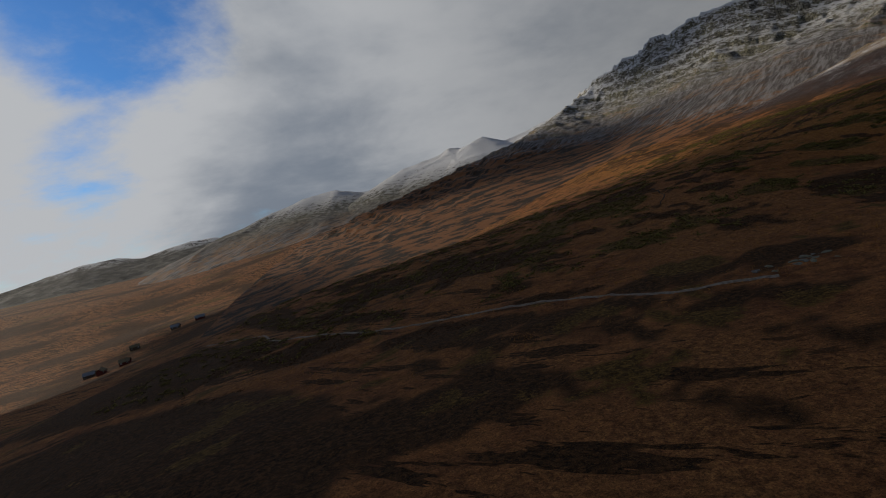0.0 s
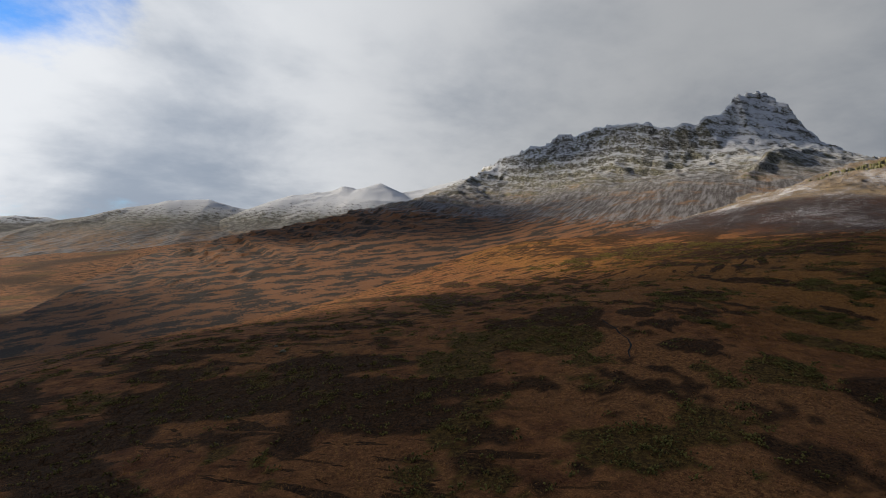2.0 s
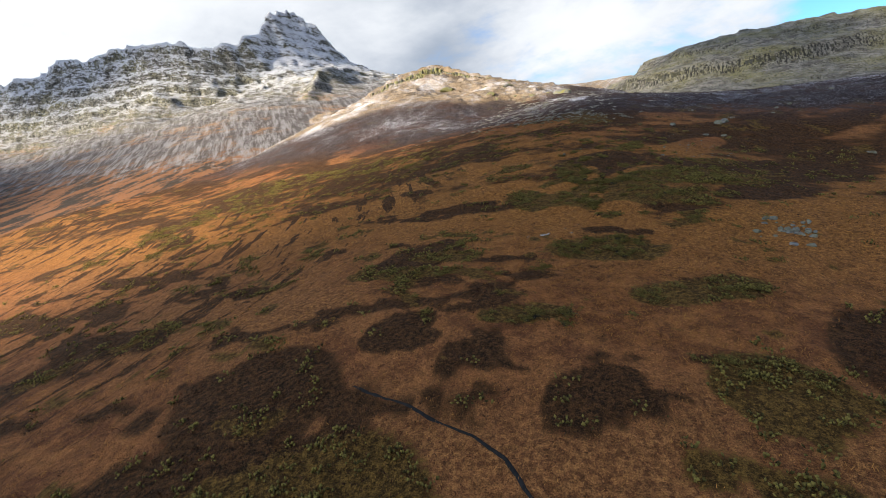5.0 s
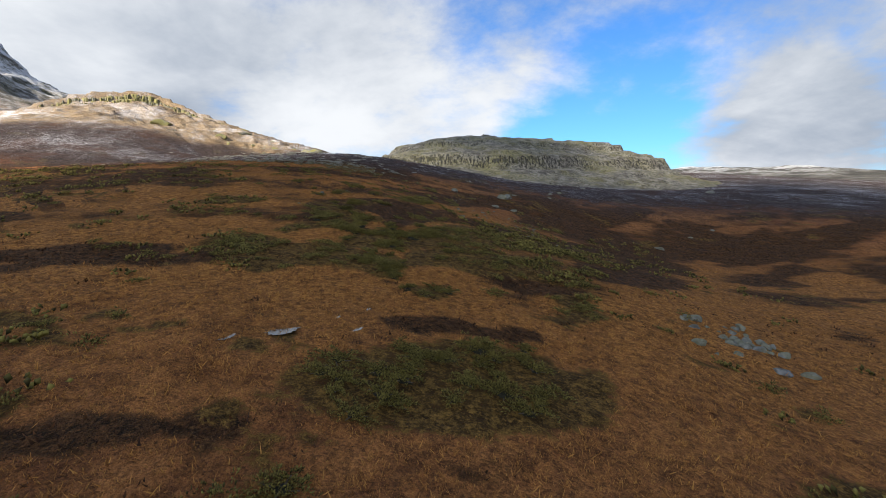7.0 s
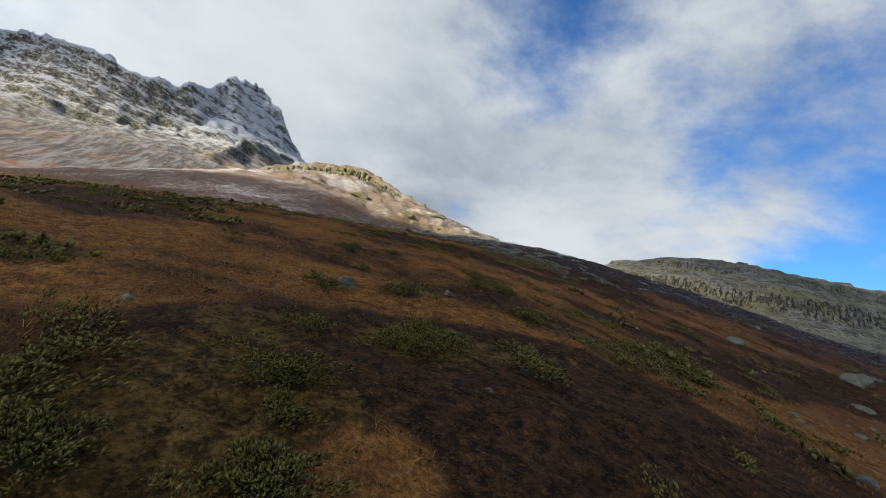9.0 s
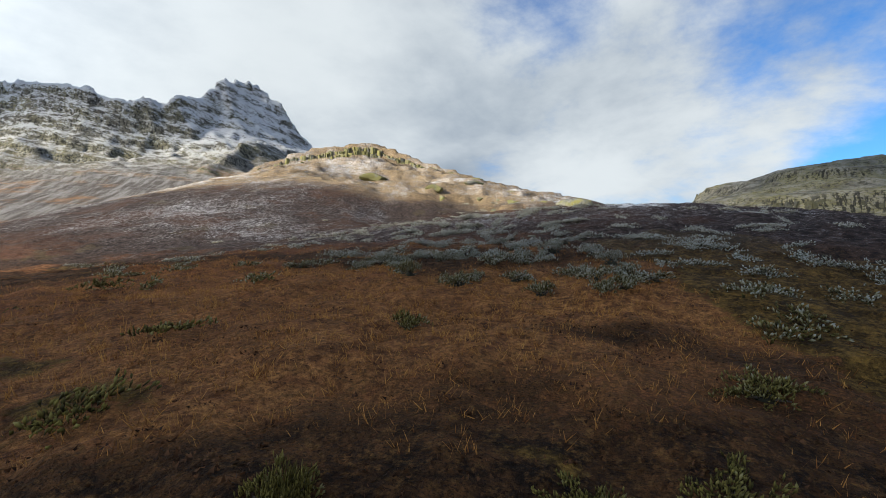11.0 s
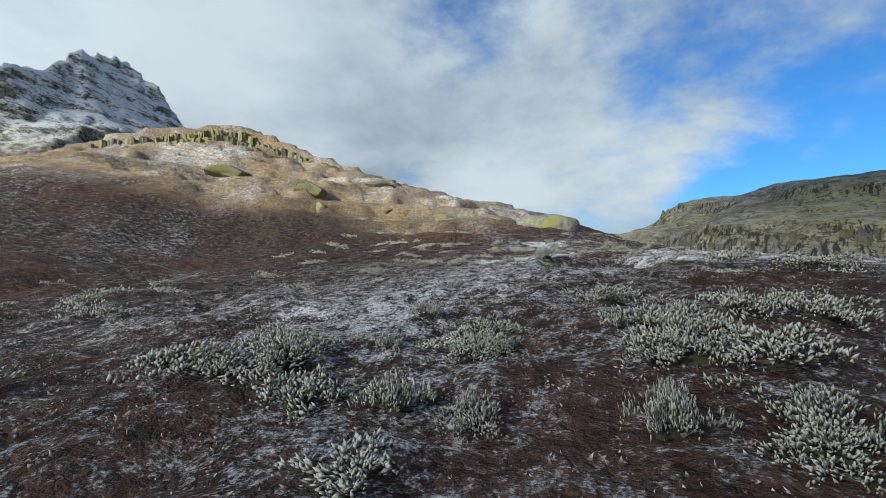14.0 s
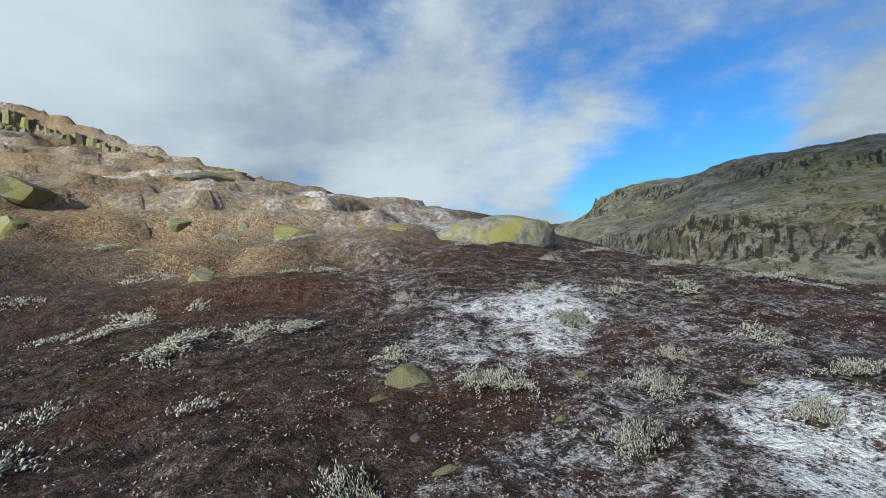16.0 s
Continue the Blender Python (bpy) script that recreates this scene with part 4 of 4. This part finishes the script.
def carpet(name, n, box, wish, blades_each, length, width, spread, lean, mat, label, category, maker=blades):
    """A scatter of small tufts, denser where wish(x, y) is high."""
    x, y = scatter(n, *box)
    ok = (rng.uniform(0, 1, n) < wish(x, y)) & dry(x, y)
    x, y = x[ok], y[ok]
    z = moor_at(x, y)
    k = np.repeat(np.arange(len(x)), blades_each)
    size = rng.uniform(0.65, 1.3, len(x))[k]
    base = np.stack([x[k], y[k], z[k] - 0.03], 1) + np.concatenate([rng.normal(0, spread, (len(k), 2)), np.zeros((len(k), 1))], 1)
    way_ = unit(np.concatenate([rng.normal(0, lean, (len(k), 2)), np.ones((len(k), 1))], 1))
    co, f = maker(base, way_, length * size * rng.uniform(0.6, 1.2, len(k)), width * size)
    return tagged(mark_tips(mesh_object(name, co, f, mat, False), (0, 0, 1)), label, category, kind="stuff")


def thin(x, y, reach):
    return np.exp(-((corridor(x, y) / reach) ** 2))


def grass_wish(x, y):
    heath, green, frost = cover_parts(x, y)
    return (1 - heath) * (1 - green) * thin(x, y, 20) * (1 - ease(166, 182, x))


def heath_wish(x, y):
    heath, green, frost = cover_parts(x, y)
    return np.clip(heath * (1 - 0.5 * green) + 0.6 * ease(162, 185, x), 0, 1) * thin(x, y, 13)


carpet("moor_grass", 330000, (62, 250, 88, 178), grass_wish, 6, 0.19, 0.008, 0.10, 0.6, GRASS, "tufts of withered rust and straw coloured grass", "grass")
carpet("heather", 330000, (62, 256, 88, 178), heath_wish, 7, 0.065, 0.026, 0.11, 1.5, HEATHER, "low dark brown heather, rimed with frost eastward", "heather")


def far_grass(x, y):
    heath, green, frost = cover_parts(x, y)
    return (1 - heath) * (1 - green)


carpet("moor_grass", 40000, (-30, 105, 45, 160), far_grass, 4, 0.26, 0.022, 0.22, 0.7, GRASS, "withered rust grass tussocks on the slope", "grass")
carpet("heather", 40000, (-40, 105, 60, 170), lambda x, y: cover_parts(x, y)[0], 4, 0.22, 0.05, 0.25, 0.8, HEATHER, "dark heather patches on the slope", "heather")

# ---- stones, cliffs and water ----
def stone_mesh(name, seed, mat, flat=0.7, cut=0.97):
    """An angular weathered boulder about 1 m across, its foot a little below zero."""
    bm = bmesh.new()
    bmesh.ops.create_icosphere(bm, subdivisions=3, radius=0.5)
    r = random.Random(seed)
    planes = [(Vector((r.uniform(-1, 1), r.uniform(-1, 1), r.uniform(-0.6, 1))).normalized(), r.uniform(0.22, 0.40)) for _ in range(14)]
    for v in bm.verts:
        for n, d in planes:
            over = v.co.dot(n) - d
            if over > 0:
                v.co -= n * over * cut
        v.co += v.co.normalized() * 0.035 * noise.noise(v.co * 5 + Vector((seed, 0, 0)))
        v.co.z = v.co.z * flat + 0.18 * flat
    me = bpy.data.meshes.new(name)
    bm.to_mesh(me)
    bm.free()
    me.materials.append(mat)
    return me


STONES = [stone_mesh("boulder", k, STONE, 0.75 + 0.1 * (k % 3)) for k in range(5)]
DARKS = [stone_mesh("stone", 40 + k, MOSSY, 0.7) for k in range(4)]
CRAGS = [stone_mesh("outcrop", 20 + k, LICHEN, 0.8) for k in range(5)]


def stone(name, x, y, w, d, h, turn, meshes, k, label, group, lift=0.0):
    ob = new(name, meshes[k % len(meshes)])
    z = float(moor_at([x], [y])[0])
    ob.matrix_basis = Matrix.LocRotScale((x, y, z + lift), Euler((0, 0, radians(turn))), (w, d, h))
    return tagged(ob, label, "rock", group)


# boulders above the grassy gully, and single stones on the moor: x, y, width, depth, height
for n, (x, y, w, d, h) in enumerate([(161, 102, 2.6, 1.8, 1.7), (167, 91, 4.2, 2.6, 2.4), (164.5, 92.5, 2.6, 2.0, 1.8), (155.6, 91.5, 2.2, 1.6, 0.9), (178.7, 79.3, 1.6, 1.2, 1.2), (183, 76, 2.0, 1.5, 1.3), (204, 64, 2.2, 2.0, 1.4), (150.5, 66.3, 2.4, 1.5, 1.0), (157.7, 57, 1.5, 1.2, 0.9), (162.7, 50, 1.8, 1.4, 1.0), (175, 80.3, 1.6, 1.2, 0.9), (144.2, 98.2, 1.5, 1.2, 0.6)]):
    stone("boulder", x, y, w, d, h, 37 * n, STONES, n, "pale angular boulder beside the rust grass gully", "boulders above the gully", -0.15)
for n, (x, y, w, d, h) in enumerate([(126.2, 120, 1.1, 0.9, 0.85), (131, 117.7, 0.85, 0.7, 0.6), (118.4, 120.8, 0.5, 0.4, 0.5), (-10.4, 107.4, 1.2, 0.9, 0.7), (-5.3, 138.3, 1.8, 1.2, 1.1), (-7, 144, 1.4, 1, 0.7), (121.7, 112.6, 0.35, 0.3, 0.35), (131.3, 102.1, 1.2, 1, 0.6), (154.1, 95, 2.0, 1.4, 1.0), (248, 167, 2.1, 1.6, 1.5), (178.9, 137.2, 1.1, 0.6, 0.25), (169, 130.4, 1.0, 0.7, 0.25), (191.8, 157.3, 0.9, 0.6, 0.5)]):
    stone("boulder", x, y, w, d, h, 51 * n + 10, STONES, n + 2, "grey lichen-spotted boulder lying in heather", "single stones on the moor", -0.08)
for n, (x, y, s) in enumerate([(228.8, 146, 0.75), (228.2, 147.8, 0.5), (225.7, 148.1, 0.55), (224.4, 150.3, 0.35), (223.5, 149.7, 0.3), (224.6, 147.5, 0.7), (225.9, 147.2, 0.35), (227.4, 148.8, 0.45), (218.4, 149.7, 0.35), (235.4, 153.8, 1.5), (234.6, 154.4, 1.0), (232.9, 153.4, 0.9), (239.6, 161.9, 1.1), (231.5, 152.6, 0.5), (242.2, 145.2, 0.9), (243.4, 144.6, 0.6), (230, 150.3, 0.4)]):
    stone("stone", x, y, s * 1.25, s, s * 0.8, 63 * n, DARKS, n, "dark mossy stone showing through frosted heath", "stones in the frosted heath", -0.22 * s)

for n in range(130):
    x, y = random.uniform(215, 247), random.gauss(146.5, 2.6)
    s = random.uniform(0.14, 0.34)
    stone("stone", x, y, s * 1.5, s, s * 0.7, 63 * n, DARKS, n, "small dark stone showing through frosted heath", "stones in the frosted heath", -0.04)

# pale flat rocks above the trail
for n in range(16):
    x, y = 33.5 + random.gauss(0, 2.2), 49 + random.gauss(0, 1.2)
    s = random.uniform(0.4, 1.2)
    stone("boulder", x, y, s * 1.6, s, s * 0.4, 40 * n, STONES, n, "pale flat rock in the dark heath", "flat rocks above the trail", -0.06)

# scree of pale stones beside the yellow gully
for n in range(34):
    x, y = 96 + random.gauss(0, 2.0), 85.4 + random.gauss(0, 1.6)
    s = random.uniform(0.35, 1.1)
    stone("boulder", x, y, s * 1.3, s, s * 0.8, 40 * n, STONES, n, "pale stone in a small scree", "scree stones", -0.05)
for n in range(60):
    x, y = random.uniform(126, 152), random.uniform(90, 103)
    s = random.uniform(0.15, 0.5)
    stone("boulder", x, y, s * 1.3, s, s * 0.7, 40 * n, STONES, n, "small stone in the rust grass gully", "gully stones", -0.03)

# yellow lichen outcrops on the sunny knoll: x, y, width, depth, height
for n, (x, y, w, d, h, turn) in enumerate([(250.4, 180.6, 2.0, 1.6, 3.0, 60), (254.3, 184.3, 6.6, 4, 3.4, 70), (281, 198, 9.5, 5, 4.6, 75), (273.8, 183.6, 9.0, 5, 3.2, 70), (255.8, 173.3, 2.1, 1.6, 1.7, 40), (256.2, 165.6, 4.8, 3, 3.1, 65), (247.9, 167.1, 1.6, 1.4, 1.5, 80), (258.3, 161.5, 1.5, 1.2, 1.3, 60), (257.6, 159.3, 2.6, 1.6, 1.1, 20), (267, 170.1, 3.6, 2, 1.7, 10), (256.6, 169.3, 1.3, 1.1, 1.6, 50), (276.4, 217.1, 13, 6, 5, 70), (301, 203, 10, 5, 3.6, 75), (262, 192, 4, 3, 2.6, 30), (268, 199, 5, 3, 2.4, 65), (290, 189, 6, 4, 2.4, 70)]):
    stone("outcrop", x, y, w, d, h, turn + 90, CRAGS, n, "lichen-yellow rock outcrop in the sunny hillside", "outcrops on the knoll", -0.33 * h)


def whaleback():
    """The long smooth rock that crowns the saddle."""
    bm = bmesh.new()
    bmesh.ops.create_icosphere(bm, subdivisions=5, radius=1.0)
    for v in bm.verts:
        c = v.co.copy()
        crack = 0.05 * abs(noise.noise(Vector((c.x * 3.1, c.y * 1.2, 4.0)))) ** 0.5
        v.co = Vector((c.x * 4.1 * (1 + 0.06 * c.z), c.y * 2.6, math.copysign(abs(max(c.z, -0.3)) ** 0.75, c.z) * 1.75))
        v.co += c * (0.20 * noise.noise(c * 2.2) + 0.10 * noise.noise(c * 6.0) - crack * 2)
    me = bpy.data.meshes.new("whaleback_rock")
    bm.to_mesh(me)
    bm.free()
    me.polygons.foreach_set("use_smooth", np.ones(len(me.polygons), bool))
    me.materials.append(stone_material("whaleback_lichen", 0.62, 1.0))
    ob = new("whaleback_rock", me)
    ob.matrix_basis = pose(258, 152.3, float(moor_at([258], [152.3])[0]) - 0.1, 0, 0, 100)
    return tagged(ob, "long smooth rock yellow with lichen on the saddle", "rock")


whaleback()


def column_mesh(seed, mat):
    """One rough pillar of a cliff, 1 m wide and 1 m high."""
    r = random.Random(seed)
    bm = bmesh.new()
    n, rings = 6, 4
    loops = []
    for i in range(rings):
        t = i / (rings - 1)
        loop = []
        for k in range(n):
            a = 2 * math.pi * k / n + 0.2 * r.uniform(-1, 1)
            w = 0.5 * (1.0 - 0.22 * t * t) * r.uniform(0.78, 1.08)
            loop.append(bm.verts.new((w * math.cos(a) + 0.08 * t, w * math.sin(a), t + (0.07 * r.uniform(-1, 1) if i else 0))))
        loops.append(loop)
    for a, b in zip(loops, loops[1:]):
        for k in range(n):
            bm.faces.new((a[k], a[(k + 1) % n], b[(k + 1) % n], b[k]))
    bm.faces.new(loops[-1])
    me = bpy.data.meshes.new("pillar")
    bm.to_mesh(me)
    bm.free()
    me.materials.append(mat)
    return me


CLIFF = stone_material("cliff_rock", 0.26, 0.5, 0.12)
OCHRE = stone_material("ochre_cliff_rock", 0.5, 0.7, 0.2)
PILLARS = [column_mesh(k, CLIFF) for k in range(8)]
GOLD_PILLARS = [column_mesh(k, (LICHEN, OCHRE)[k % 3 == 0]) for k in range(8)]


def knoll_top(x, y):
    """The foot of the cliff below the nearest place of the knoll's crest."""
    h, d = crest(np.array([x]), np.array([y]), KNOLL_CREST, lambda d: 8 * d)
    return float(h[0] + 8 * d[0]) - 4.6


def cliff(line, bare, level, rise, step, side, label, thick=2.0, follow=None, meshes=PILLARS):
    """Pillars along the contour where a slope reaches a level. line: the crest to search down from; side: the way down."""
    top = new("cliff")
    tagged(top, label, "cliff")
    pts = []
    for (ax, ay, _), (bx_, by_, _) in zip(line, line[1:]):
        for s in np.arange(0, 1, step / math.hypot(bx_ - ax, by_ - ay)):
            d = np.arange(0.0, 75.0, 0.25)
            x, y = ax + s * (bx_ - ax) + side[0] * d, ay + s * (by_ - ay) + side[1] * d
            below = np.nonzero(bare(x, y) < level)[0]
            if len(below) and below[0]:
                pts.append((x[below[0]], y[below[0]]))
    last = None
    for k, (x, y) in enumerate(pts):
        if last and math.hypot(x - last[0], y - last[1]) < 0.75 * step:
            continue
        last = (x, y)
        ob = new("pillar", meshes[k % len(meshes)])
        w, h = step * random.uniform(1.8, 3.6), rise * random.uniform(0.75, 1.1) * (0.72 + 0.45 * noise.noise(Vector((k * 0.13, level, 0))))
        ob.matrix_basis = Matrix.LocRotScale((x + random.uniform(-0.5, 0.5), y + random.uniform(-0.5, 0.5), (follow(x, y) if follow else level) - 1.2), Euler((random.uniform(-0.1, 0.1), random.uniform(-0.1, 0.1), random.uniform(0, 6.3))), (w, thick * random.uniform(0.7, 1.3), h + 1.2))
        ob.parent = top
    return top


cliff(HILL_CREST[2:9], hill_bare, 32.9, 4.2, 0.9, (-0.94, 0.34), "dark cliff band of upright rock pillars")
cliff(HILL_CREST[2:10], hill_bare, 43.9, 2.3, 1.3, (-0.95, 0.3), "upper cliff band of broken lichen rock")
cliff(KNOLL_CREST[0:7], lambda x, y: -crest(x, y, KNOLL_CREST, abs)[1], -2.4, 3.4, 0.75, (-0.80, -0.6), "yellow cliff of upright pillars on the knoll", 1.3, knoll_top, GOLD_PILLARS)
cliff(KNOLL_CREST[0:5], lambda x, y: -crest(x, y, KNOLL_CREST, abs)[1], -4.4, 2.4, 1.1, (-0.80, -0.6), "lower broken step of yellow pillars on the knoll", 1.6, lambda x, y: knoll_top(x, y) - 1.6, GOLD_PILLARS)


def pool(name, x, y, rx, ry, level, label, seed):
    """A sheet of still water with an uneven edge."""
    bm = bmesh.new()
    ring = [bm.verts.new((x + rx * w * math.cos(a), y + ry * w * math.sin(a), level)) for a, w in ((2 * math.pi * k / 40, 1 + 0.16 * math.sin(3 * k + seed) * math.cos(k * 0.7)) for k in range(40))]
    bm.faces.new(ring)
    me = bpy.data.meshes.new(name)
    bm.to_mesh(me)
    bm.free()
    me.materials.append(WATER)
    return tagged(new(name, me), label, "water", kind="structure")


pool("water", *POND[:2], POND[2] * 1.28, POND[3] * 1.28, POND[4], "small dark tarn among frosted heather", 0)

def ribbon(name, line, width, lift, mat, label, category, seed):
    """A narrow strip laid on the ground along a line, with uneven edges."""
    pts, total = np.array(line, float), 0.0
    run = np.concatenate([[0], np.cumsum(np.hypot(*np.diff(pts, axis=0).T))])
    s = np.arange(0, run[-1], 0.6)
    x, y = np.interp(s, run, pts[:, 0]), np.interp(s, run, pts[:, 1])
    x, y = x + 0.7 * fbm(s, 0 * s, 9, 3, seed), y + 0.7 * fbm(s, 0 * s + 50, 9, 3, seed)
    dx, dy = np.gradient(x), np.gradient(y)
    n = np.hypot(dx, dy)
    nx, ny = -dy / n, dx / n
    rows = []
    for k, side in enumerate((-1.0, -0.4, 0.4, 1.0)):
        w = side * width / 2 * (1 + 0.5 * fbm(s, 0 * s + 9 * k, 2.2, 3, seed + 3))
        ex, ey = x + nx * w, y + ny * w
        rows.append(np.stack([ex, ey, moor(ex, ey) + (lift if abs(side) < 0.5 else -0.05)], 1))
    co = np.stack(rows, 1).reshape(-1, 3)
    i = np.arange(len(s) - 1)[:, None] * 4
    quads = np.concatenate([i + (k, k + 1, k + 5, k + 4) for k in range(3)])
    return tagged(mesh_object(name, co, quads[:, ::-1], mat), label, category, kind="structure")


GRAVEL = plain_material("trail_gravel", (0.10, 0.078, 0.058), (0.24, 0.19, 0.145), 3.0, 0.95)
PEAT = stone_material("wet_peat", 0.05, 0.0)
ribbon("trail", TRAIL, 0.85, 0.09, GRAVEL, "narrow trodden gravel trail across the moor", "trail", 301)
ribbon("peat_crack", [(50.5, 118), (50, 114), (49.1, 111), (48.4, 107.5), (47, 104.7), (45, 103), (44, 101)], 0.34, 0.08, PEAT, "dark peat crack winding through the grass", "ditch", 311)
for k, (x, y, rx, ry) in enumerate([(86.2, 113.2, 1.1, 0.7), (88.6, 111.2, 0.5, 0.28), (90.5, 109.9, 0.6, 0.25), (84.6, 115.2, 0.7, 0.4), (87.2, 110, 0.6, 0.35)]):
    pool("water", x, y, rx, ry, float(np.mean(moor_at([x - rx, x + rx, x, x], [y, y, y - ry, y + ry]))) - 0.02, "small bog puddle in the juniper", k)
for n, (x, y, w) in enumerate([(222, 18, 3.2), (226, 15, 1.8), (320, -17, 5.0), (351, -13, 4.0), (371, -30, 5.0)]):
    stone("boulder", x, y, w * 1.3, w, w * 0.7, 47 * n, STONES, n, "grey boulder on the frosted slope", "boulders on the slope", -0.1)

# ---- cabins in the valley ----
WALL_RED = plain_material("red_boards", (0.09, 0.016, 0.012), (0.15, 0.030, 0.020), 4.0)
WALL_BROWN = plain_material("brown_boards", (0.08, 0.055, 0.040), (0.16, 0.115, 0.080), 4.0)
ROOF = plain_material("slate_roof", (0.11, 0.12, 0.13), (0.19, 0.21, 0.23), 3.0, 0.6)
TURF = plain_material("turf_roof", (0.09, 0.075, 0.045), (0.20, 0.16, 0.09), 3.0, 1.0)
PANE = plain_material("window_glass", (0.02, 0.025, 0.03), (0.03, 0.035, 0.04), 2.0, 0.1)
TRIM = plain_material("white_trim", (0.65, 0.65, 0.62), (0.8, 0.8, 0.77), 4.0)


def part(name, bm, mat, parent, label=""):
    me = bpy.data.meshes.new(name)
    bm.to_mesh(me)
    bm.free()
    me.materials.append(mat)
    ob = new(name, me)
    ob.parent = parent
    return tagged(ob, label) if label else ob


def box(x0, x1, y0, y1, z0, z1):
    bm = bmesh.new()
    bmesh.ops.create_cube(bm, size=1, matrix=Matrix.Translation(((x0 + x1) / 2, (y0 + y1) / 2, (z0 + z1) / 2)) @ Matrix.Diagonal((x1 - x0, y1 - y0, z1 - z0, 1)))
    bmesh.ops.bevel(bm, geom=bm.edges[:], offset=0.02, segments=1, affect="EDGES")
    return bm


def cabin(x, y, long, wide, turn, wall, roof, label):
    top = new("cabin")
    h, peak = 2.3, 2.3 + wide * 0.36
    bm = bmesh.new()
    a, b = long / 2, wide / 2
    section = [(-b, -0.6), (b, -0.6), (b, h), (0, peak), (-b, h)]
    ends = [[bm.verts.new((s * a, yy, zz)) for yy, zz in section] for s in (-1, 1)]
    bm.faces.new(ends[0][::-1])
    bm.faces.new(ends[1])
    for k in range(5):
        bm.faces.new((ends[0][k], ends[0][(k + 1) % 5], ends[1][(k + 1) % 5], ends[1][k]))
    part("wall", bm, wall, top)
    for s in (-1, 1):
        bm = bmesh.new()
        out, low = b + 0.45, h - 0.45 * (peak - h) / b
        lo = [bm.verts.new(v) for v in ((-a - 0.4, s * out, low), (a + 0.4, s * out, low), (a + 0.4, 0, peak + 0.02), (-a - 0.4, 0, peak + 0.02))]
        hi = [bm.verts.new(v.co + Vector((0, s * 0.03, 0.16))) for v in lo]
        bm.faces.new(lo)
        bm.faces.new(hi[::-1])
        for k in range(4):
            bm.faces.new((lo[k], hi[k], hi[(k + 1) % 4], lo[(k + 1) % 4]))
        part("roof", bm, roof, top)
    part("chimney", box(a * 0.3, a * 0.3 + 0.6, -0.3, 0.3, peak - 0.5, peak + 0.8), STONE, top)
    for s in (-1, 1):
        door = part("door", box(-0.5, 0.5, s * b - 0.05, s * b + 0.05, 0, 2.0), WALL_BROWN, top) if s > 0 else None
        for wx_ in (-a * 0.6, a * 0.6):
            frame_ = part("window", box(wx_ - 0.6, wx_ + 0.6, s * b - 0.06, s * b + 0.06, 0.9, 1.9), TRIM, top)
            part("pane", box(wx_ - 0.48, wx_ + 0.48, s * b - 0.08, s * b + 0.08, 1.0, 1.8), PANE, frame_)
    top.matrix_basis = pose(x, y, float(moor_at([x], [y])[0]) + 0.3, 0, 0, turn)
    return tagged(top, label, "cabin", "cabins in the valley")


cabin(-275, 365, 7.5, 5.0, 20, WALL_BROWN, ROOF, "small brown cabin with a blue-grey slate roof")
cabin(-263, 361, 6.5, 4.6, 100, WALL_RED, TURF, "small red boarded cabin with a turf roof")
cabin(-249, 368, 7.0, 5.0, 15, WALL_RED, TURF, "small red boarded cabin beside a track")
cabin(-288, 443, 8.0, 5.0, 30, WALL_BROWN, TURF, "brown log cabin with a turf roof in the valley")
cabin(-280, 500, 8.0, 5.5, 10, WALL_BROWN, ROOF, "brown cabin with a grey roof in the valley")
cabin(-264, 520, 9.0, 6.0, 25, WALL_RED, ROOF, "red cabin with a grey roof in the valley")
cabin(-138, 412, 8.0, 5.0, 10, WALL_BROWN, ROOF, "grey weathered cabin alone on the moor")
cabin(-200, 462, 8.0, 5.5, 15, WALL_BROWN, TURF, "brown turf-roofed cabin on the valley floor")

# ---- unseen clouds added between the sun and the moor, to shade it ----
SHADE_CLOUD = plain_material("cloud", (0.75, 0.75, 0.76), (0.9, 0.9, 0.9), 0.01, 1.0)
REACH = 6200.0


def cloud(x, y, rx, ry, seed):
    """An unseen cloud, added far towards the sun to shade the ground round x, y."""
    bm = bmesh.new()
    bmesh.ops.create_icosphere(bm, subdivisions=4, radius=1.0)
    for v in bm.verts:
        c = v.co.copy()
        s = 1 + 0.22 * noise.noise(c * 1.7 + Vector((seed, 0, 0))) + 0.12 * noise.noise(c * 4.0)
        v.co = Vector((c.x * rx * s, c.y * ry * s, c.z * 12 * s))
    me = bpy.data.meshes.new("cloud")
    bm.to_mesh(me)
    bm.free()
    me.materials.append(SHADE_CLOUD)
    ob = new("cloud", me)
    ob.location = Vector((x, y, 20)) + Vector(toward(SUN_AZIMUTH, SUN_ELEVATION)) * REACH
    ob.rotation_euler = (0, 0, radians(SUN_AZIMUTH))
    return tagged(ob, "unseen cloud added before the low sun to shade the ground", "cloud", "clouds before the sun", "structure")


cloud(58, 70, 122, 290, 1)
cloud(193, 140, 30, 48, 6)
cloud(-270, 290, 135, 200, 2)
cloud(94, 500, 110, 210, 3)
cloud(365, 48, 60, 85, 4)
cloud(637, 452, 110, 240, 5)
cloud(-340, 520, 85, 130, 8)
